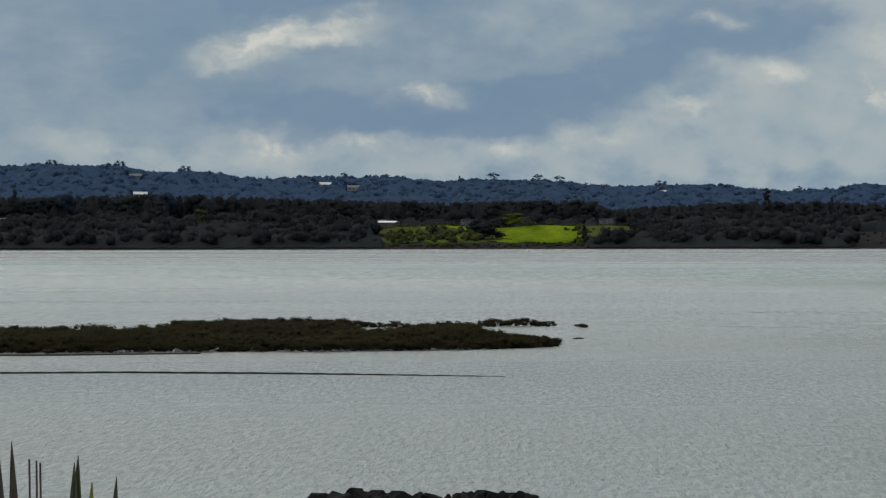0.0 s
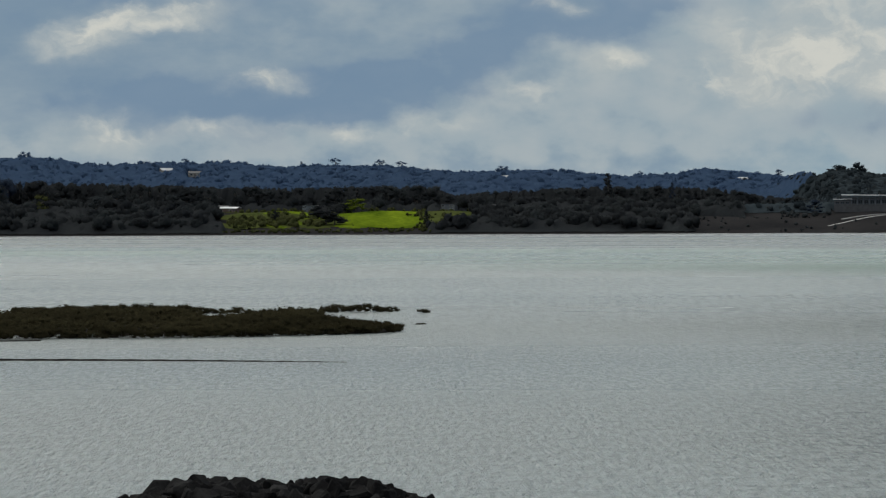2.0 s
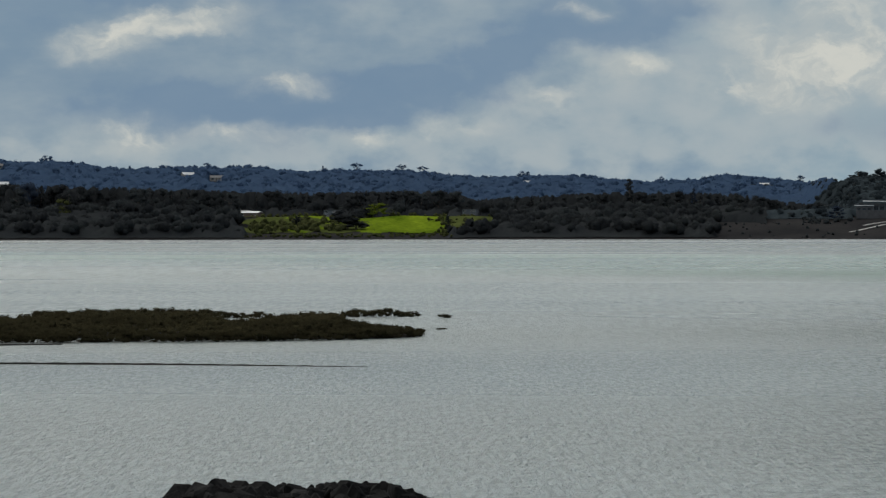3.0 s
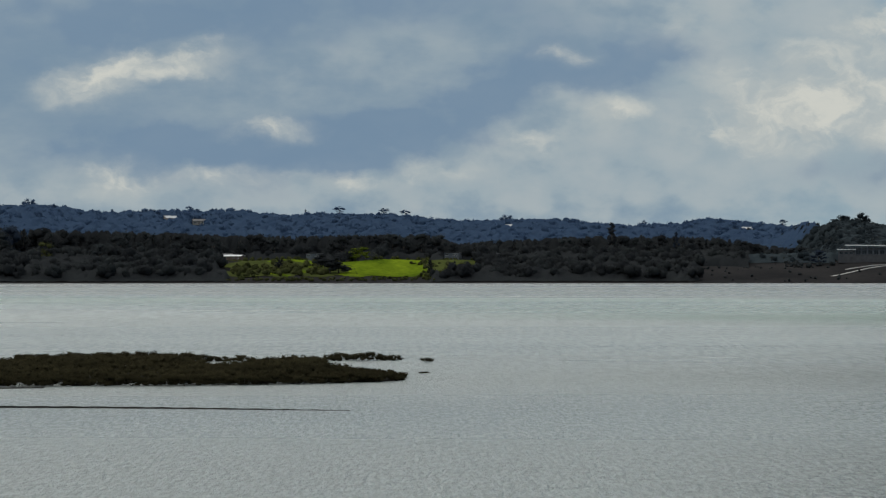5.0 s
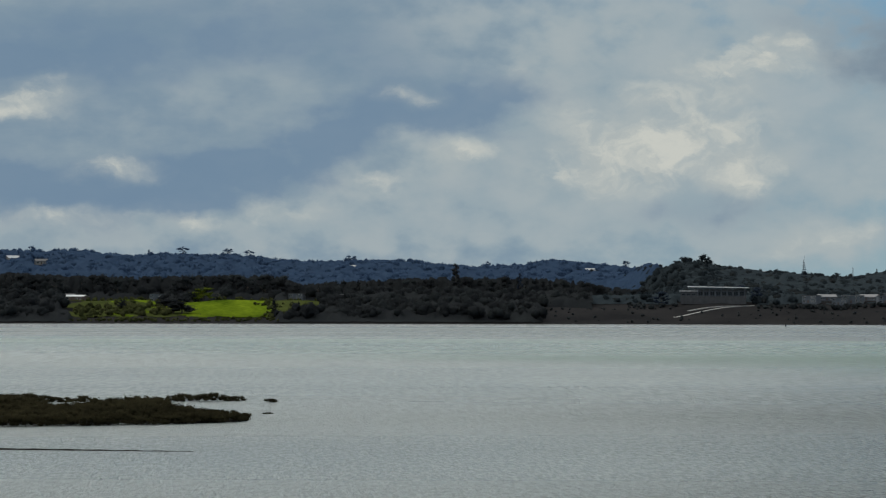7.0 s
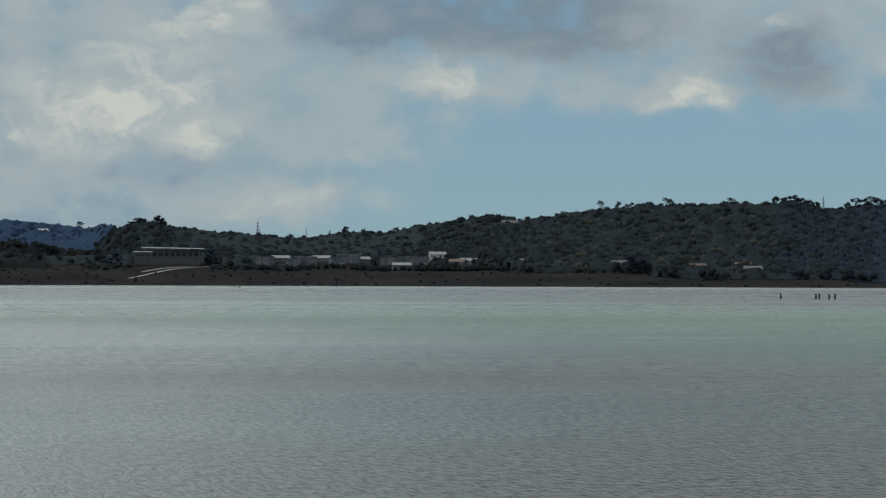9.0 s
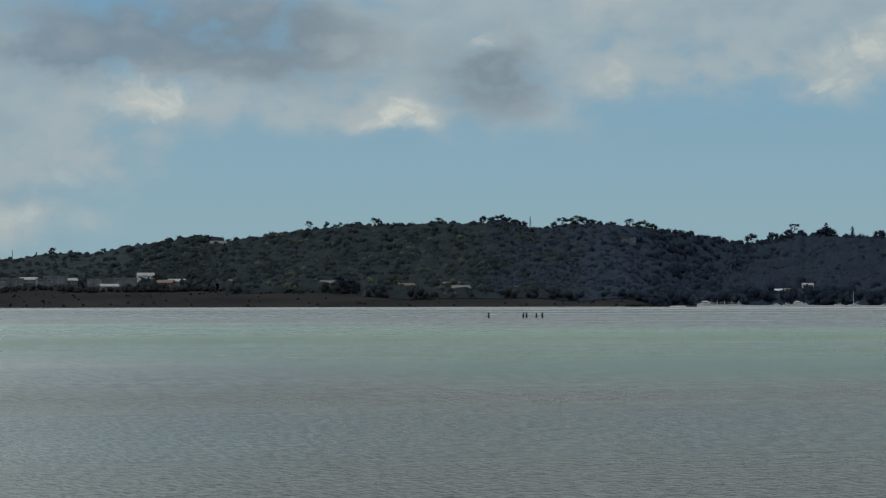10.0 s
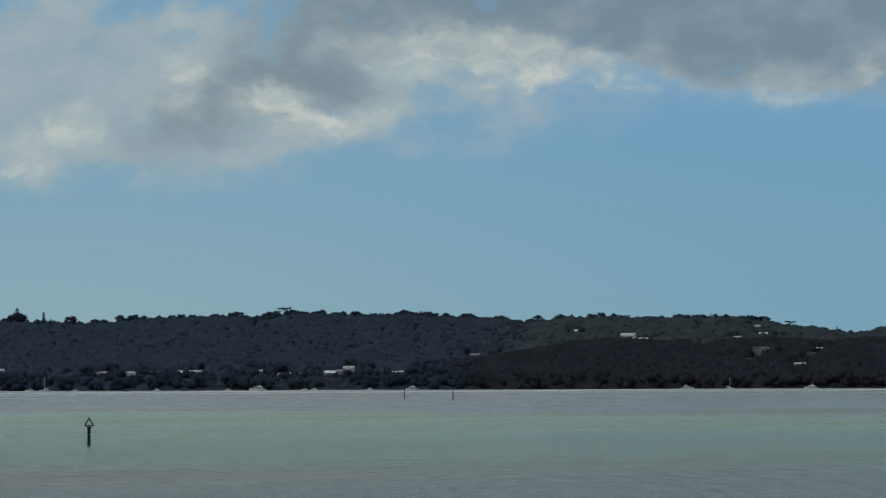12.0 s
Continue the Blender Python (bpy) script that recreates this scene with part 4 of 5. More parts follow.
canopy("knoll_canopy", "dark leaf roof over the suburban knoll", RNG, 5.6, 15.0, 2125, 2690, 4.5, M_LEAF, fade=0.5)
canopy("headland_canopy", "grey-green leaf roof of the headland bush", RNG, 13.6, 22.2, 2062, 2560, 5.6, M_LEAF, fade=1.6)
# cloud shadow on the headland's end is painted by the darker leaf colour
canopy("headland_end_canopy", "leaf roof at the headland's end, darkened as under cloud", RNG, 19.6, 25.4, 2062, 2560, 5.4, M_LEAF_DARK_HAZE, fade=1.0)
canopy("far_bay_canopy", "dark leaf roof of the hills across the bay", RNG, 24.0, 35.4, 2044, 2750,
       lambda a, r: 4.5 + 4.5 * smooth((r - 2130) / 90), M_LEAF_DARK_HAZE, fade=0.8)
canopy("near_point_canopy", "leaf roof of the nearer wooded point, coloured as in shade", RNG, 34.0, 46, 2044, 2340, 9.0, M_LEAF_SHADE, fade=0.6)
canopy("near_shore_canopy", "shade-dark leaf roof along the water across the bay", RNG, 28.0, 35.0, 2046, 2135, 5.0, M_LEAF_SHADE, fade=1.5)
# paler leaf colour here carries the haze of the upper slope
canopy("upper_slope_canopy", "leaf roof of the slope above the point, greyed for haze", RNG, 34.0, 46, 2334, 2750, 8.6, M_LEAF, fade=1.6)
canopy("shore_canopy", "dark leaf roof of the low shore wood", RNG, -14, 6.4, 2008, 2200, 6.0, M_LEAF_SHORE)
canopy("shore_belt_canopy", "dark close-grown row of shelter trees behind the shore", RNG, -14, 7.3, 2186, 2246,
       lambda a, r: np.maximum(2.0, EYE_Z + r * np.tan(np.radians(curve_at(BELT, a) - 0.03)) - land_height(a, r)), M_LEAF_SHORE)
wood("far_ridge_wood", "haze-blue tinted bush covering the distant ridge", RNG, scatter(RNG, 3800, -14, 8.3, 3240, 3760, 0.9, 1.7), M_LEAF_HAZE, PROTO_FAR)
for _name, _mat, _n in (("knoll_wood", M_LEAF, 1500), ("knoll_brown_wood", M_LEAF_BROWN, 400)):
    wood(_name, "dark trees over the low suburban knoll", RNG, scatter(RNG, _n, 6.6, 14.5, 2125, 2680, 0.6, 1.05), _mat, PROTO_FAR)
wood("saddle_wood", "dark bush where the knoll falls to the plain", RNG, scatter(RNG, 650, 5.6, 8.6, 2400, 3500, 0.8, 1.3), M_LEAF, PROTO_FAR)
# the end wood takes the darker leaf colour as its cloud shade
for _name, _mat, _n, _a0, _a1 in (("headland_wood", M_LEAF, 2500, 13.2, 21.5), ("headland_brown_wood", M_LEAF_BROWN, 700, 13.2, 20.7), ("headland_pale_wood", M_LEAF_PALE, 160, 15.5, 19.8),
                                  ("headland_end_wood", M_LEAF_DARK_HAZE, 1700, 19.9, 24.6)):
    wood(_name, "dense dark mixed bush on the steep headland", RNG, scatter(RNG, _n, _a0, _a1, 2062, 2510, 0.6, 1.15), _mat, PROTO_FAR)
for _name, _mat, _n, _a0, _a1, _r0, _r1 in (("far_bay_wood", M_LEAF_DARK_HAZE, 4600, 22.8, 34.4, 2044, 2740), ("near_point_wood", M_LEAF_SHADE, 2300, 34.0, 46, 2044, 2345),
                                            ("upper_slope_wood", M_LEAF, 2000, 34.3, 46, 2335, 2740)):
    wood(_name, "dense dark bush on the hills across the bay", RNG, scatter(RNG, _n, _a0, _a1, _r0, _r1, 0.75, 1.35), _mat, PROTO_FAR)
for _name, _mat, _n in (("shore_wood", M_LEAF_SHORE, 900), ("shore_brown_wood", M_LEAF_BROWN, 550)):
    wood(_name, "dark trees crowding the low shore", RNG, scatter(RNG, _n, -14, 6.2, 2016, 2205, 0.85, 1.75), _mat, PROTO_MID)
wood("shore_pale_scrub", "paler olive bushes among the shore trees", RNG, scatter(RNG, 22, -14, 0.6, 2010, 2160, 0.6, 1.1), M_SHRUB_FIELD, PROTO_MID)
wood("meadow_scrub", "olive scrub along the meadow's lower edge", RNG,
     [(*on_land(a, r, 0.3), s) for a, r, s in [(RNG.uniform(-3.3, 0.6), RNG.uniform(2010, 2028), RNG.uniform(0.5, 0.9)) for _ in range(150)]
      + [(RNG.uniform(-3.2, -1.5), RNG.uniform(2040, 2110), RNG.uniform(0.8, 1.9)) for _ in range(110)]
      + [(RNG.uniform(-3.2, 0.4), RNG.uniform(2150, 2174), RNG.uniform(0.5, 1.3)) for _ in range(80)] + [(0.36 + 0.1 * RNG.normal(), RNG.uniform(2035, 2165), RNG.uniform(0.5, 1.2)) for _ in range(26)] + [(RNG.uniform(-1.5, 0.3), RNG.uniform(2040, 2150), RNG.uniform(0.2, 0.55)) for _ in range(12)] + [(RNG.uniform(0.4, 1.55), RNG.choice([2034, 2046, 2060, 2095, 2150]) + RNG.uniform(-6, 6), RNG.uniform(0.5, 1.5)) for _ in range(80)]], M_SHRUB_FIELD, PROTO_LOW)
wood("bank_scrub", "low dark scrub on the grassy bank", RNG,
     [(*on_land(a, r, 0.4), s) for a, r, s in [(RNG.uniform(5.0, 22.3), RNG.uniform(2006, 2122), RNG.uniform(0.3, 0.9)) for _ in range(300)] + [(RNG.uniform(7.0, 19.5), RNG.uniform(2094, 2118), RNG.uniform(0.5, 1.6)) for _ in range(320)]
      if not by_house(a, r)], M_LEAF_BROWN, PROTO_LOW)

wood("terrace_garden_wood", "low garden shrubs before the terrace houses", RNG,
     [(*on_land(a, r, 0.3), s) for a, r, s in [(RNG.uniform(9.8, 15.2), RNG.uniform(2094, 2104), RNG.uniform(0.7, 1.7)) for _ in range(110)]], M_LEAF_BROWN, PROTO_LOW)

HEIGHT = {"broadleaf": 10.6, "umbrella": 15.4, "pine": 14.6, "norfolk": 17.6, "poplar": 13.4, "shrub": 3.0}
LOOKS = {"broadleaf": "round-headed dark tree", "pine": "dark pointed pine tree", "umbrella": "flat-topped gum tree with bare trunk",
         "poplar": "narrow upright tree", "norfolk": "tiered norfolk pine", "shrub": "low dark shrub"}


def emergent(kind, az, el, r, mat, where, group, variant=0, wide=1.0, name="tree"):
    """A tree whose top shows at elevation el."""
    p = on_land(az, r, 0.3)
    s = max(0.35, (EYE_Z + r * math.tan(radians(el)) - p.z) / HEIGHT[kind])
    return plant(kind, mat, p, s * wide, variant, LOOKS[kind] + " " + where, group, name, turn=az * 5, stretch=1 / wide)


def lump(az):
    """Groves and gaps along the crests: a factor on tree size."""
    return 0.92 + 0.26 * math.sin(az * 3.1 + 1.3 * math.sin(az * 1.7)) + 0.16 * math.sin(az * 9.7 + 2) - (0.34 if 24.4 < az < 29.4 else 0.0)


def skyline_trees():
    rng = np.random.default_rng(21)
    az = -12.0
    while az < 43.5:
        rr = float(curve_at(R_RIDGE, az)) + rng.uniform(-20, 15)
        far = rr > 3200
        kind = str(rng.choice(["broadleaf", "pine", "umbrella", "poplar"], p=[0.66, 0.14, 0.14, 0.06]))
        mat = M_LEAF_HAZE if far else (M_LEAF if az < 24 else M_LEAF_DARK_HAZE)
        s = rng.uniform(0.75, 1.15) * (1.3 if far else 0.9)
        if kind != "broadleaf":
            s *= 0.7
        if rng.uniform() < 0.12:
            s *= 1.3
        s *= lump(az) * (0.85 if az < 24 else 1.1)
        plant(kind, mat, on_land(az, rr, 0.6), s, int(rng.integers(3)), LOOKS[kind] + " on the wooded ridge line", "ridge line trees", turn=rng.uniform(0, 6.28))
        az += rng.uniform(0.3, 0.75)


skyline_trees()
for _name, _mat, _a0, _a1, _n, _s in (("far_crest_wood", M_LEAF_HAZE, -14, 7.4, 620, 0.95), ("headland_crest_wood", M_LEAF, 7.6, 24.5, 520, 0.82), ("far_bay_crest_wood", M_LEAF_DARK_HAZE, 24.5, 45, 420, 1.15)):
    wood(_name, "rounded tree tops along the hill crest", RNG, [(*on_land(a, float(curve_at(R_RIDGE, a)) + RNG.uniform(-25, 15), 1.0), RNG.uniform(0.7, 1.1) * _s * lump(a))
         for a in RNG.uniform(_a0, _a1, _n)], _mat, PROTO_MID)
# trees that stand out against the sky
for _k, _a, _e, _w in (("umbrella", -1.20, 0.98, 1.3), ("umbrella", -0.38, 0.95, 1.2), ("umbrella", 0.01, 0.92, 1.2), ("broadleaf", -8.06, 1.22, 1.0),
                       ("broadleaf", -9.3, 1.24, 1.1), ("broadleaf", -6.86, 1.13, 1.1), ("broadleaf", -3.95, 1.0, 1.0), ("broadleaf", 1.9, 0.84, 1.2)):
    emergent(_k, _a, _e, 3690, M_LEAF_HAZE, "high on the distant ridge", "ridge line trees", 1, _w)
for _k, _a, _e, _w in (("umbrella", 8.0, 0.81, 1.0), ("broadleaf", 8.36, 0.80, 1.3), ("broadleaf", 8.5, 0.76, 1.2), ("umbrella", 16.52, 1.16, 0.7), ("broadleaf", 16.85, 1.15, 0.6), ("broadleaf", 17.0, 1.10, 0.7), ("broadleaf", 17.1, 1.14, 0.5), ("broadleaf", 17.3, 1.11, 1.0),
                       ("umbrella", 17.72, 1.22, 0.8), ("broadleaf", 17.8, 1.2, 0.7), ("broadleaf", 18.1, 1.13, 1.1), ("pine", 15.80, 0.98, 0.9), ("umbrella", 18.91, 1.22, 1.0), ("broadleaf", 19.74, 1.25, 0.9),
                       ("broadleaf", 19.9, 1.23, 1.3), ("broadleaf", 20.06, 1.27, 1.2), ("broadleaf", 20.2, 1.22, 1.2), ("broadleaf", 20.34, 1.18, 1.2), ("broadleaf", 20.48, 1.15, 0.9), ("umbrella", 21.18, 1.22, 0.9), ("broadleaf", 21.05, 1.14, 1.0), ("umbrella", 21.48, 1.25, 1.2), ("broadleaf", 21.34, 1.21, 1.2), ("broadleaf", 21.58, 1.22, 1.3), ("broadleaf", 21.74, 1.18, 1.2), ("broadleaf", 22.1, 1.14, 1.3), ("broadleaf", 22.55, 1.12, 1.1), ("broadleaf", 22.85, 1.1, 1.0), ("broadleaf", 22.68, 1.16, 1.0),
                       ("pine", 23.42, 0.99, 0.9), ("broadleaf", 24.67, 0.91, 1.0)):
    emergent(_k, _a, _e, float(curve_at(R_RIDGE, _a)) - 8, M_LEAF, "on the headland crest", "ridge line trees", 2, _w)
for _k, _a, _e, _w in (("umbrella", 25.45, 1.10, 0.9), ("broadleaf", 25.36, 1.0, 0.9), ("broadleaf", 25.05, 0.95, 0.8), ("broadleaf", 25.56, 0.99, 0.8), ("broadleaf", 26.02, 1.04, 1.3), ("pine", 26.02, 1.12, 1.3), ("broadleaf", 25.92, 1.0, 1.0), ("broadleaf", 26.12, 1.0, 1.0), ("pine", 26.5, 1.05, 1.0), ("broadleaf", 27.0, 0.98, 0.9), ("broadleaf", 27.9, 0.99, 1.0), ("broadleaf", 28.15, 1.0, 1.1), ("umbrella", 30.9, 1.12, 1.5), ("broadleaf", 30.72, 1.06, 1.2), ("broadleaf", 31.05, 1.08, 1.2), ("broadleaf", 31.25, 1.03, 1.0), ("broadleaf", 30.05, 1.05, 1.1),
                       ("broadleaf", 32.2, 1.05, 1.2), ("broadleaf", 38.6, 0.96, 1.2), ("umbrella", 37.2, 0.95, 0.9), ("broadleaf", 39.3, 0.93, 1.4), ("broadleaf", 39.7, 0.92, 1.3),
                       ("umbrella", 40.2, 0.83, 1.2), ("norfolk", 41.05, 0.74, 1.0), ("broadleaf", 41.85, 0.72, 1.4)):
    emergent(_k, _a, _e, float(curve_at(R_RIDGE, _a)) - 8, M_LEAF_DARK_HAZE, "on the crest across the bay", "ridge line trees", 1, _w)
emergent("norfolk", 10.21, 0.76, 2560, M_LEAF_DARK_HAZE, "above the knoll houses", "ridge line trees", 0, 1.0, "norfolk_pine")
emergent("norfolk", 20.60, 1.26, 2430, M_LEAF_DARK_HAZE, "on the headland crest", "ridge line trees", 1, 0.7, "norfolk_pine")



def belt_trees():
    rng = np.random.default_rng(8)
    az = -12.2
    while az < 7.4:
        r = rng.uniform(2172, 2215)
        el = float(curve_at(BELT, az)) + rng.uniform(-0.05, 0.03)
        kind = str(rng.choice(["broadleaf", "pine", "poplar"], p=[0.6, 0.3, 0.1]))
        mat = [M_LEAF_SHORE, M_LEAF_BROWN, M_LEAF_SHORE][int(rng.integers(3))]
        if not by_house(az, r):
            emergent(kind, az, el, r, mat, "in the shore belt", "shore belt trees", int(rng.integers(3)), 1.0)
        az += rng.uniform(0.13, 0.24)


belt_trees()
_spots = []
for _a in RNG.uniform(-14, 7.2, 460):
    _r = RNG.uniform(2185, 2235)
    _p = on_land(_a, _r, 0.8)
    _s = (EYE_Z + _r * math.tan(radians(float(curve_at(BELT, _a)) - RNG.uniform(0.03, 0.13))) - _p.z) / 9.6
    if not by_house(_a, _r):
        _spots.append((*_p, max(0.5, _s)))
wood("shore_belt_wood", "dark belt of tall trees behind the shore", RNG, _spots, M_LEAF_SHORE, PROTO_MID)
for _k, _a, _e, _r, _m, _w in (("broadleaf", -1.38, 0.14, 2062, M_LEAF_SHORE, 1.8), ("broadleaf", -1.22, 0.08, 2058, M_LEAF_SHORE, 1.7), ("broadleaf", -0.83, 0.24, 2152, M_LEAF_LIME, 1.7), ("broadleaf", -1.02, 0.16, 2150, M_LEAF_SHORE, 1.1), ("broadleaf", -2.3, 0.02, 2075, M_LEAF_SHORE, 1.1), ("broadleaf", 0.30, 0.48, 2184, M_LEAF_BROWN, 0.8),
                              ("broadleaf", 0.62, 0.46, 2182, M_LEAF_BROWN, 0.85), ("poplar", 0.47, 0.02, 2044, M_LEAF_SHORE, 1.5), ("pine", 3.82, 0.72, 2178, M_LEAF_SHORE, 1.1),
                              ("pine", 5.0, 0.53, 2185, M_LEAF_DARK_HAZE, 0.8), ("poplar", -9.98, 0.70, 2190, M_LEAF_BROWN, 0.9), ("broadleaf", -9.05, 0.64, 2190, M_LEAF_DARK_HAZE, 0.7),
                              ("broadleaf", -7.2, 0.66, 2188, M_LEAF_DARK_HAZE, 0.8), ("broadleaf", -2.0, -0.08, 2066, M_SHRUB_FIELD, 1.0), ("broadleaf", -2.5, -0.1, 2050, M_SHRUB_FIELD, 1.1),
                              ("broadleaf", -0.55, 0.14, 2155, M_LEAF_PALE, 0.9), ("broadleaf", -5.6, 0.3, 2120, M_LEAF_BROWN, 1.0), ("broadleaf", -6.6, 0.35, 2130, M_SHRUB_FIELD, 1.0),
                              ("broadleaf", -4.2, 0.32, 2125, M_LEAF_BROWN, 1.0)):
    emergent(_k, _a, _e, _r, _m, "near the shore meadow", "shore trees", 1, _w)
for _k, _a, _e, _r, _m, _w in (("broadleaf", 9.05, 0.30, 2138, M_LEAF_DARK_HAZE, 0.8), ("broadleaf", 9.35, 0.26, 2136, M_LEAF_DARK_HAZE, 0.9), ("broadleaf", 7.6, 0.18, 2120, M_LEAF_DARK_HAZE, 1.3),
                              ("pine", 12.45, 0.30, 2150, M_LEAF_DARK_HAZE, 0.8), ("broadleaf", 17.1, 0.16, 2100, M_LEAF_DARK_HAZE, 1.2), ("broadleaf", 17.3, 0.10, 2095, M_LEAF_DARK_HAZE, 1.2),
                              ("broadleaf", 13.75, 0.2, 2140, M_LEAF_BROWN, 1.0), ("broadleaf", 14.35, 0.22, 2145, M_LEAF_BROWN, 1.1), ("broadleaf", 18.1, 0.2, 2125, M_LEAF_PALE, 1.2),
                              ("broadleaf", 16.2, 0.25, 2150, M_LEAF_PALE, 1.1), ("broadleaf", 32.4, 0.0, 2235, M_LEAF_PALE, 0.8)):
    emergent(_k, _a, _e, _r, _m, "among the terrace houses", "terrace trees", 0, _w)

# ---- mangrove island and mud ----
MANGROVE_BACK = np.array(((-13, 424), (-7.2, 424), (-7.0, 452), (-3.95, 454), (-3.7, 408), (-2.95, 410), (-2.75, 432), (-1.7, 436), (-1.4, 404), (-0.5, 392), (-0.12, 389)))
MANGROVE_FRONT = np.array(((-13, 371), (-4, 372), (-1.2, 377), (-0.5, 381), (-0.12, 387)))


def mangrove_meshes(rng):
    c = []
    for k in range(9):
        a, q = rng.uniform(0, 6.28), math.sqrt(rng.uniform(0, 1)) * 1.15
        s = rng.uniform(0.32, 0.55)
        c.append((q * math.cos(a), q * math.sin(a), 0.45 + rng.uniform(0, 0.95) * (1 - 0.3 * q), s * 1.15, s * 1.15, s * 0.8))
    v, f = clump_mesh(rng, c, 30, 0.10, 0.3)
    bm = bmesh.new()
    for k in range(7):
        a = k * 0.9
        tube(bm, (0.25 * math.cos(a), 0.25 * math.sin(a), -0.3), (0.8 * math.cos(a), 0.8 * math.sin(a), 0.9), 0.045, 0.02, 5)
    me = bpy.data.meshes.new("stem")
    bm.to_mesh(me)
    bm.free()
    me.materials.append(M_BARK)
    return me, mesh_from("crown", v, f, M_MANGROVE)


def mangroves():
    rng = np.random.default_rng(12)
    sets = [mangrove_meshes(rng) for _ in range(6)]
    spots = []
    az = -11.5
    while az < -0.1:      # seaward edge, back edge and the strips behind
        spots.append((az, float(curve_at(MANGROVE_FRONT, az)) + rng.uniform(-0.5, 2.5), rng.uniform(0.7, 1.05)))
        spots.append((az, float(curve_at(MANGROVE_BACK, az)) + rng.uniform(-2, 1), rng.uniform(0.8, 1.25)))
        if -7.05 < az < -2.95 or -1.46 < az < -0.03:
            spots.append((az, 463 + rng.uniform(-3, 3), rng.uniform(0.75, 1.15) * (0.7 if az > -0.5 else 0.95)))
        az += rng.uniform(0.10, 0.18)
    spots += [(0.40, 457, 0.55), (0.46, 458, 0.45), (0.30, 411, 0.3), (0.35, 411, 0.35), (0.40, 411.5, 0.28)]
    for az, r, s in spots:
        e = thing("mangrove_bush", "low olive-brown mangrove bush standing in mud", "mangrove", "island mangroves")
        e.matrix_basis = Matrix.LocRotScale(at_polar(az, r, -0.22 if r < 460 else -0.3), Euler((0, 0, rng.uniform(0, 6.28))), (s * 1.15, s * 1.15, s * rng.uniform(0.85, 1.15)))
        st, cr = sets[int(rng.integers(6))]
        part("stem", st, None, e)
        part("crown", cr, None, e)
    protos = []
    for _ in range(8):
        c = []
        for k in range(5):
            a, q = rng.uniform(0, 6.28), math.sqrt(rng.uniform(0, 1)) * 1.2
            s = rng.uniform(0.35, 0.6)
            c.append((q * math.cos(a), q * math.sin(a), 0.5 + rng.uniform(0, 0.9), s * 1.2, s * 1.2, s * 0.8))
        protos.append(clump_mesh(rng, c, 14, 0.12, 0.3))
    inner = []
    for _ in range(1000):
        az = rng.uniform(-11.8, -0.3)
        f, b = float(curve_at(MANGROVE_FRONT, az)), float(curve_at(MANGROVE_BACK, az))
        r = rng.uniform(f + 2, b - 1)
        inner.append((*at_polar(az, r, -0.12), rng.uniform(0.75, 1.2) * (0.75 if az > -1.2 else 1)))
    wood("mangrove_thicket", "dense olive-brown mangrove thicket on the mud island", rng, inner, M_MANGROVE, protos)


mangroves()


def mud_sheet(name, label, azs, front, back, top):
    """A low bank of mud between two lines of distance, highest in the middle."""
    n = 9
    v, f = [], []
    for a, r0, r1, h in zip(azs, front, back, top):
        for k in range(n):
            q = k / (n - 1)
            v.append(tuple(at_polar(a, r0 + (r1 - r0) * q, -0.25 + (h + 0.25) * math.sin(math.pi * q) ** 0.6)))
    for i in range(len(azs) - 1):
        for k in range(n - 1):
            f.append((i * n + k, (i + 1) * n + k, (i + 1) * n + k + 1, i * n + k + 1))
    return tagged(new(name, mesh_from(name, v, f, M_MUD, True)), label, "mudbank", kind="structure")


_az = np.arange(-14, 0.0, 0.1)
mud_sheet("mangrove_mudbank", "dark wet mud under the mangroves", _az, curve_at(MANGROVE_FRONT, _az) - 1.5 + 0.6 * np.sin(_az * 9), curve_at(MANGROVE_BACK, _az) + 2, 0.12 + 0 * _az)
_az = np.arange(-14, -0.9, 0.1)
_thin = np.clip((-0.9 - _az) / 5.0, 0, 1) ** 0.6
_mid = np.interp(_az, (-14, -8.0, -4.9, -1.0), (322, 320.5, 316, 309))
mud_sheet("mud_spit", "long thin dark mud spit just above the water", _az, _mid - 0.3 - 1.3 * _thin, _mid + 0.3 + 0.6 * _thin + 0.25 * np.sin(_az * 14), 0.03 + 0.13 * _thin + 0.02 * np.sin(_az * 11))
_az = np.arange(-14, -6.5, 0.1)
mud_sheet("mud_shoal", "pale wet mud shoal beside the mangroves", _az, 356 + (_az + 6.5) * -1.2 + 8 * np.clip((_az + 9.5) / 3, 0, 1), 372 + 0 * _az, 0.05 + 0 * _az)

# ---- rock groyne ----


def rock_mesh(rng):
    """An angular quarried block with broken corners."""
    bm = bmesh.new()
    bmesh.ops.create_cube(bm, size=0.78)
    for v in bm.verts:
        v.co += Vector(rng.uniform(-0.17, 0.17, 3))
    bmesh.ops.bevel(bm, geom=list(bm.edges), offset=0.09, segments=1, affect="EDGES")
    for v in bm.verts:
        v.co += Vector(rng.uniform(-0.025, 0.025, 3))
    bmesh.ops.triangulate(bm, faces=bm.faces)
    me = bpy.data.meshes.new("rock")
    bm.to_mesh(me)
    bm.free()
    me.materials.append(M_ROCK)
    return me


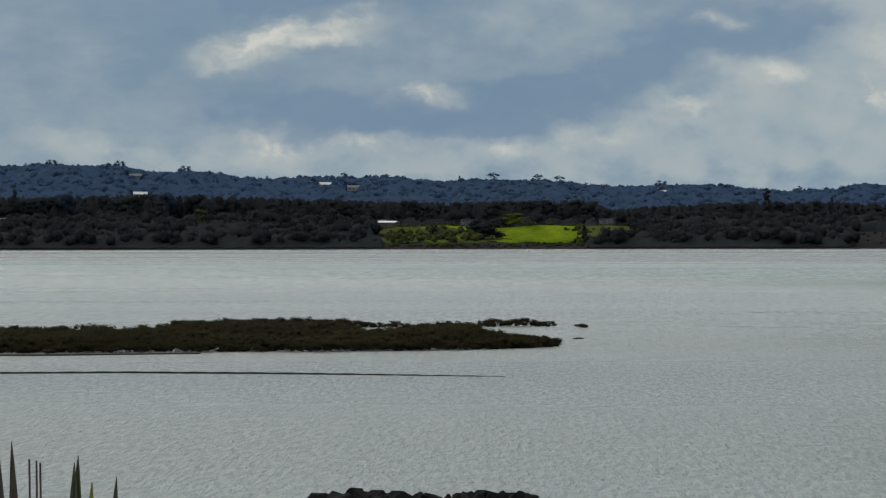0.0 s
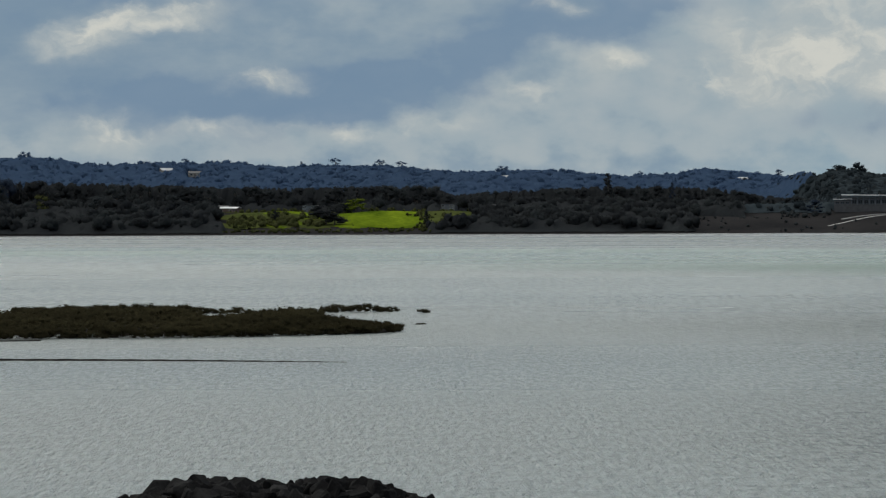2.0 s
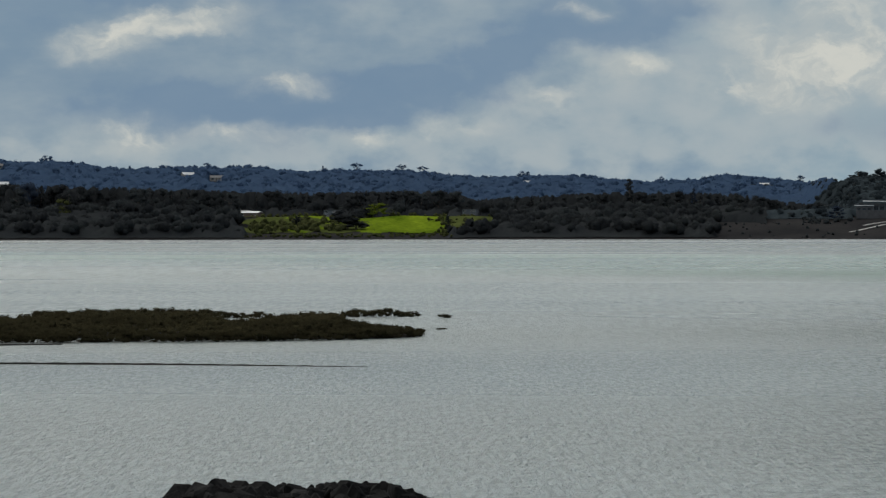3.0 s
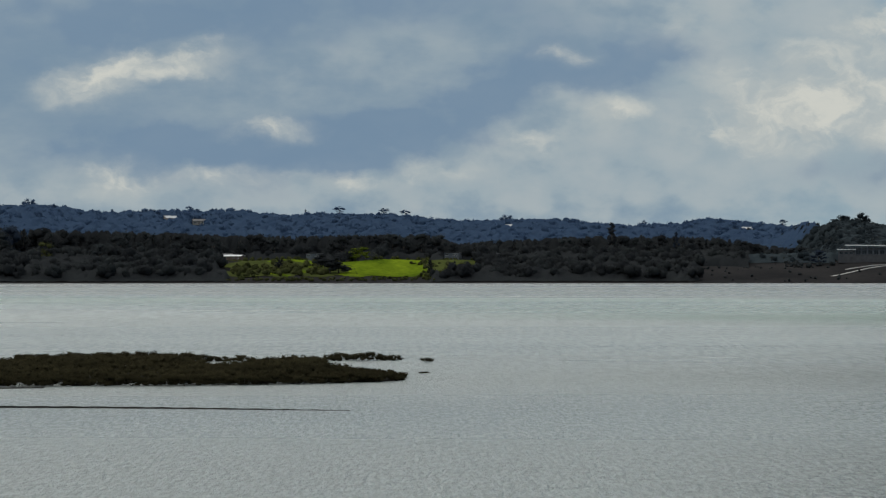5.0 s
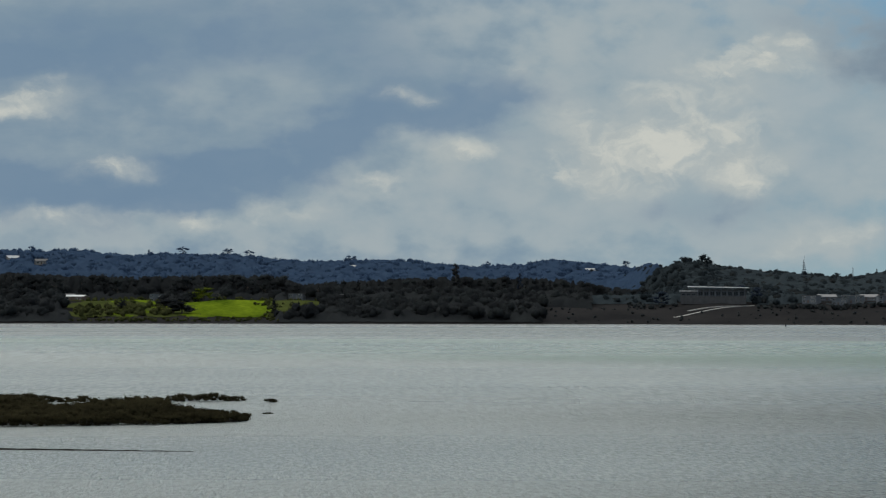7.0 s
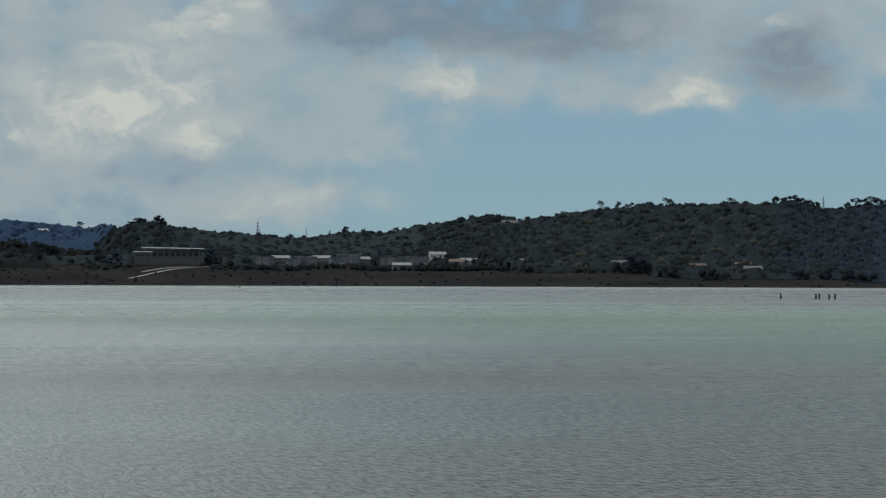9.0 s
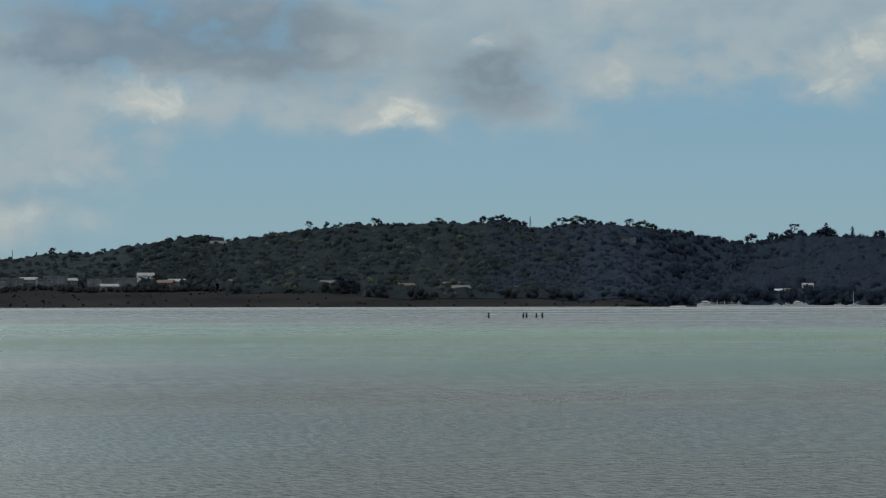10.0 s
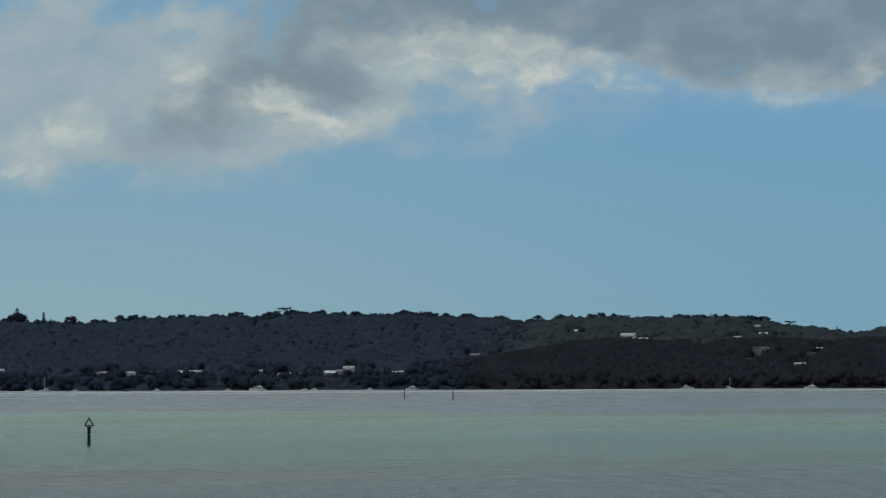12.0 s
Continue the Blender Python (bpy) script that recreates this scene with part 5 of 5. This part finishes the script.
def groyne():
    rng = np.random.default_rng(31)
    e = thing("rock_groyne", "dark basalt boulder groyne standing in the water", "groyne", m=Matrix.Translation(at_polar(-2.3, 158, 0)) @ pose(0, 0, 0, 0, 0, 2.3))
    crest = ((-8.3, 0.1), (-7.4, 0.45), (-6.0, 0.6), (-5.4, 0.8), (-4.4, 1.2), (-2.9, 1.15), (0.2, 1.0), (2.8, 1.0), (5.0, 0.95), (6.4, 0.5), (7.4, 0.2), (8.2, 0.0))
    crest = np.array(crest)
    bm = bmesh.new()
    bmesh.ops.create_icosphere(bm, subdivisions=3, radius=1)
    for v in bm.verts:
        x = v.co.x * 8.2
        v.co = Vector((x, v.co.y * 4.2, v.co.z * max(0.05, float(np.interp(x, crest[:, 0], crest[:, 1])) - 0.45)))
    part("core", bm, M_ROCK, e, "packed smaller dark stones")
    meshes = [rock_mesh(rng) for _ in range(9)]
    for k in range(230):
        x, y = rng.uniform(-7.9, 8.0), rng.uniform(-5.2, 4.4)
        top = float(np.interp(x, crest[:, 0], crest[:, 1]))
        h = top * math.sqrt(max(0.0, 1 - (y / 5.2) ** 2))
        s = rng.uniform(0.7, 1.75) * (0.95 if top > 0.55 else 0.7)
        z = h - s * rng.uniform(0.22, 0.5)
        o = part("rock", meshes[k % 9], None, e)
        o.matrix_basis = Matrix.LocRotScale((x, y, z), Euler(rng.uniform(0, 6.28, 3)), (s * rng.uniform(0.9, 1.25), s, s * rng.uniform(0.7, 1.0)))


groyne()

# ---- flax by the camera ----


def blade(parent, base, tip, width, mat, bow=0.05, name="leaf"):
    base, tip = Vector(base), Vector(tip)
    side = Vector((1, 0.25, 0)).normalized()
    n, v, f = 14, [], []
    for k in range(n):
        q = 1 - (1 - k / (n - 1)) ** 1.8
        c = base.lerp(tip, q) + Vector((0.3, -1, 0)) * bow * math.sin(math.pi * q)
        w = width / 2 * (1 - q ** 9) * (0.65 + 0.5 * min(1, q * 3)) + 0.001
        fold = Vector((0, w * 0.55, 0))
        for p in (c - side * w, c + fold, c + side * w, c + fold + Vector((0, 0.004, 0))):
            v.append(p)
    for k in range(n - 1):
        for i in range(4):
            f.append((4 * k + i, 4 * k + (i + 1) % 4, 4 * k + 4 + (i + 1) % 4, 4 * k + 4 + i))
    f.append((4 * n - 4, 4 * n - 3, 4 * n - 2, 4 * n - 1))
    return part(name, mesh_from(name, v, f, mat), None, parent)


def flax():
    rng = np.random.default_rng(2)
    d = 9.0
    foot = on_land(-9.2, d)
    e = thing("flax_plant", "upright green flax clump with stiff sword leaves", "flax", m=Matrix.Translation(foot))
    tips = ((-10.05, -3.91, 0.040, M_FLAX_BROWN), (-10.02, -4.35, 0.045, M_FLAX), (-10.28, -4.11, 0.03, M_FLAX_BROWN), (-8.84, -4.19, 0.050, M_FLAX), (-8.91, -4.31, 0.050, M_FLAX),
            (-8.59, -4.67, 0.055, M_FLAX_YELLOW), (-8.14, -4.59, 0.048, M_FLAX))
    for a, el, w, mat in tips:
        t = at_polar(a, d, EYE_Z + d * math.tan(radians(el))) - foot
        b = Vector((t.x * 0.25 - 0.02, rng.uniform(-0.06, 0.06), -0.05))
        blade(e, b, t, w, mat, rng.uniform(-0.01, 0.02))
    for a, el in ((-9.73, -4.24), (-9.60, -4.27), (-9.53, -4.32)):
        t = at_polar(a, d, EYE_Z + d * math.tan(radians(el))) - foot
        part("stalk", tube(bmesh.new(), (t.x * 0.7, 0, 0), t, 0.007, 0.003, 6), M_FLAX_BROWN, e, "thin dry brown stalk")
    for k in range(14):
        a = k * 0.45
        blade(e, (0.05 * math.cos(a), 0.05 * math.sin(a), -0.05), (-0.1 + 0.45 * math.cos(a), 0.4 * math.sin(a), rng.uniform(0.9, 1.7)), 0.055, M_FLAX, rng.uniform(0, 0.1))


flax()

# ---- beacon and posts ----


def at_water(az, el):
    d = EYE_Z / math.tan(radians(-el))
    return Matrix.Translation(at_polar(az, d, 0)) @ pose(0, 0, 0, 0, 0, -az)


def beacon():
    e = thing("channel_beacon", "dark pile beacon with open triangle topmark", "beacon", m=at_water(27.32, -1.41))
    part("pile", tube(bmesh.new(), (0, 0, -2.5), (0.06, 0, 3.55), 0.34, 0.31, 12), M_TIMBER, e)
    part("collar", tube(bmesh.new(), (0.06, 0, 3.3), (0.06, 0, 3.52), 0.40, 0.40, 12), M_TIMBER, e)
    part("platform", box(1.3, 1.0, 0.10, 0.06, 0, 3.554, 0.02), M_TIMBER, e)
    apex, half, low = 5.35, 0.86, 3.85
    pts = [Vector((0.06 - half, 0, low)), Vector((0.06 + half, 0, low)), Vector((0.06, 0, apex))]
    for k in range(3):
        part("topmark_bar", tube(bmesh.new(), pts[k], pts[(k + 1) % 3], 0.13, 0.13, 6), M_TIMBER, e)
    part("lamp", tube(bmesh.new(), (0.06, 0, low), (0.06, 0, low + 0.4), 0.09, 0.06, 10), M_TIMBER, e, "small dark lantern")
    part("finial", tube(bmesh.new(), (0.06, 0, apex - 0.1), (0.06, 0, 5.9), 0.08, 0.06, 8), M_TIMBER, e)
    for k in range(5):
        part("rung", box(0.36, 0.05, 0.04, 0.03, -0.32, 0.6 + 0.55 * k), M_STEEL, e)


def post(az, el, height, radius, lean):
    e = thing("mooring_post", "dark weathered timber post standing in the water", "post", "harbour posts", at_water(az, el))
    part("shaft", tube(bmesh.new(), (0, 0, -2), (lean, 0, height), radius, radius * 0.85, 9), M_TIMBER, e)
    part("cap", tube(bmesh.new(), (lean, 0, height), (lean, 0, height + 0.12), radius * 1.0, radius * 0.6, 9), M_TIMBER, e)


beacon()
for _a, _e, _h, _r, _l in ((19.83, -0.64, 2.4, 0.42, 0.02), (20.47, -0.64, 2.2, 0.42, 0.0), (20.53, -0.64, 2.3, 0.42, 0.03), (20.71, -0.64, 2.1, 0.42, 0.0), (20.82, -0.64, 2.3, 0.42, -0.03),
                           (9.88, -0.47, 1.8, 0.35, 0.0), (11.66, -0.44, 1.5, 0.3, 0.0), (33.11, -0.59, 3.9, 0.25, 0.0), (34.00, -0.62, 4.3, 0.30, 0.03)):
    post(_a, _e, _h, _r, _l)

# ---- boats, pontoon and mast ----


def hull(bm, length, beam, height, low=-0.35):
    """A boat's hull along x, pointed at the bow, with sheer and a deck."""
    n, rings = 10, []
    for k in range(n + 1):
        q = k / n
        w = beam / 2 * (1 - max(0, (q - 0.35) / 0.65) ** 2.2) * (0.86 + 0.14 * min(1, q * 4)) + 0.02
        z = height * (0.85 + 0.3 * q * q)
        x = length * (q - 0.5)
        rings.append([bm.verts.new(p) for p in ((x, -w, z), (x * 0.97, -w * 0.72, low * 0.4), (x * 0.94, 0, low), (x * 0.97, w * 0.72, low * 0.4), (x, w, z))])
    for a, b in zip(rings, rings[1:]):
        for i in range(4):
            bm.faces.new((a[i], b[i], b[i + 1], a[i + 1]))
        bm.faces.new((a[4], b[4], b[0], a[0]))
    bm.faces.new(rings[0][::-1]), bm.faces.new(rings[-1])
    bmesh.ops.recalc_face_normals(bm, faces=bm.faces)
    return bm


def motor_boat():
    e = thing("motor_boat", "small white moored motor boat with cabin", "boat", "moored boats")
    part("hull", hull(bmesh.new(), 8.0, 2.7, 1.0), M_HULL, e)
    part("cabin", box(3.2, 2.0, 1.15, -0.2, 0, 0.95, 0.18), M_HULL, e)
    part("windscreen", box(2.7, 2.06, 0.45, -0.1, 0, 1.4, 0.04), M_GLASS, e, "dark tinted glass")
    part("roof", box(3.5, 2.2, 0.12, -0.3, 0, 2.1, 0.04), M_WHITE, e)
    return e


def yacht():
    e = thing("yacht", "white moored yacht with bare mast", "boat", "moored boats")
    part("hull", hull(bmesh.new(), 9.5, 2.9, 1.1), M_HULL, e)
    part("cabin", box(3.6, 1.8, 0.5, 0.0, 0, 1.1, 0.14), M_HULL, e)
    part("mast", tube(bmesh.new(), (0.6, 0, 1.0), (0.6, 0, 11.5), 0.13, 0.09, 8), M_WHITE, e)
    part("boom", tube(bmesh.new(), (0.6, 0, 2.3), (-3.2, 0, 2.35), 0.16, 0.14, 8), M_WHITE, e, "boom with stowed white sail")
    for x in (-4.3, 4.3):
        part("stay", tube(bmesh.new(), (x, 0, 1.1), (0.6, 0, 11.2), 0.02, 0.02, 4), M_STEEL, e)
    return e


def dinghy():
    e = thing("dinghy", "small dark open dinghy lying at its mooring", "boat", "moored boats")
    part("hull", hull(bmesh.new(), 6.0, 2.0, 0.8), M_HULL_DARK, e)
    part("thwart", box(0.4, 1.7, 0.08, -0.5, 0, 0.72), M_TIMBER, e)
    part("outboard", box(0.4, 0.4, 0.7, -3.1, 0, 0.5, 0.06), M_TIMBER, e)
    return e


def launch():
    e = thing("motor_launch", "larger white launch with flying bridge", "boat", "moored boats")
    part("hull", hull(bmesh.new(), 14.0, 4.0, 1.6), M_HULL, e)
    part("cabin", box(7.5, 3.0, 1.5, -0.5, 0, 1.55, 0.2), M_HULL, e)
    part("windscreen", box(6.6, 3.06, 0.6, -0.4, 0, 2.1, 0.05), M_GLASS, e, "dark tinted glass")
    part("flying_bridge", box(3.5, 2.6, 0.8, -1.2, 0, 3.05, 0.15), M_WHITE, e)
    part("mast", tube(bmesh.new(), (-1.5, 0, 3.8), (-1.7, 0, 5.6), 0.08, 0.05, 6), M_WHITE, e)
    return e


def boats():
    rng = np.random.default_rng(77)
    kinds = {"m": motor_boat(), "y": yacht(), "d": dinghy(), "l": launch()}
    first = set()
    rows = (("y", 26.53), ("m", 26.25), ("m", 27.07), ("d", 27.99), ("m", 28.56), ("d", 29.06), ("m", 29.86), ("l", 30.41), ("m", 31.28), ("m", 31.45), ("m", 32.47), ("l", 33.25),
            ("l", 38.31), ("y", 39.08), ("l", 40.57), ("l", 23.80), ("m", 23.95), ("m", 24.30), ("m", 24.43), ("m", 25.10), ("l", 25.52), ("m", 25.62), ("m", 25.32))
    for k, az in rows:
        d = float(curve_at(SHORE, az)) - rng.uniform(14, 50)
        m = Matrix.Translation(at_polar(az, d, 0.05)) @ pose(0, 0, 0, 0, 0, -az + rng.uniform(-35, 35) + (180 if rng.uniform() < 0.5 else 0))
        if az > 26:
            m = m @ Matrix.Diagonal((0.8, 0.8, 0.8, 1))
        if k in first:
            copy_thing(kinds[k], m)
        else:
            kinds[k].matrix_basis = m
            first.add(k)
    m = Matrix.Translation(at_polar(23.56, 1990, 0.05)) @ pose(0, 0, 0, 0, 0, -23)
    copy_thing(kinds["d"], m @ Matrix.Diagonal((1.5, 1.5, 1.5, 1)))


boats()


def pontoon():
    e = thing("pontoon", "pale floating pontoon with mooring piles", "pontoon", m=Matrix.Translation(at_polar(24.1, 2108, 0)) @ pose(0, 0, 0, 0, 0, -24.1))
    part("deck", box(25, 3.0, 0.6, 0, 0, 0.1, 0.05), M_CONCRETE, e)
    for k in range(6):
        part("pile", tube(bmesh.new(), (-12 + 4.8 * k, 1.8, -2), (-12 + 4.8 * k, 1.8, 3.2), 0.18, 0.16, 8), M_WHITE, e)
    part("handrail", box(25, 0.08, 0.12, 0, 1.4, 1.7), M_WHITE, e)
    for k in range(9):
        part("rail_post", box(0.08, 0.08, 1.04, -12 + 3 * k, 1.4, 0.68), M_WHITE, e)


pontoon()


def radio_mast():
    az, r = 11.10, 2600
    p = on_land(az, r)
    top = EYE_Z + r * math.tan(radians(0.63)) - p.z
    e = thing("radio_mast", "slim grey lattice mast above the trees", "mast", m=Matrix.Translation(p))
    legs = [(0.55 * math.cos(a), 0.55 * math.sin(a)) for a in (0.5, 2.6, 4.7)]
    for x, y in legs:
        part("leg", tube(bmesh.new(), (x, y, -1), (x * 0.4, y * 0.4, top), 0.12, 0.08, 5), M_STEEL, e)
    for k in range(9):
        z, q = top * (k + 1) / 10, 1 - 0.06 * (k + 1)
        for i in range(3):
            a, b = legs[i], legs[(i + 1) % 3]
            part("brace", tube(bmesh.new(), (a[0] * q, a[1] * q, z), (b[0] * q, b[1] * q, z + top / 12), 0.05, 0.05, 4), M_STEEL, e)


radio_mast()


def rock_spit():
    rng = np.random.default_rng(9)
    e = thing("rock_spit", "low dark rock spit at the headland's foot", "rocks", m=Matrix.Translation(at_polar(22.7, 1996, 0)) @ pose(0, 0, 0, 0, 0, -22.7))
    meshes = [rock_mesh(rng) for _ in range(4)]
    for k in range(70):
        o = part("rock", meshes[k % 4], None, e)
        s = rng.uniform(1.2, 2.6)
        o.matrix_basis = Matrix.LocRotScale((rng.uniform(-12, 16), rng.uniform(-4, 4), rng.uniform(-0.3, 0.35)), Euler(rng.uniform(0, 6.28, 3)), (s * 1.3, s, s * 0.7))


rock_spit()
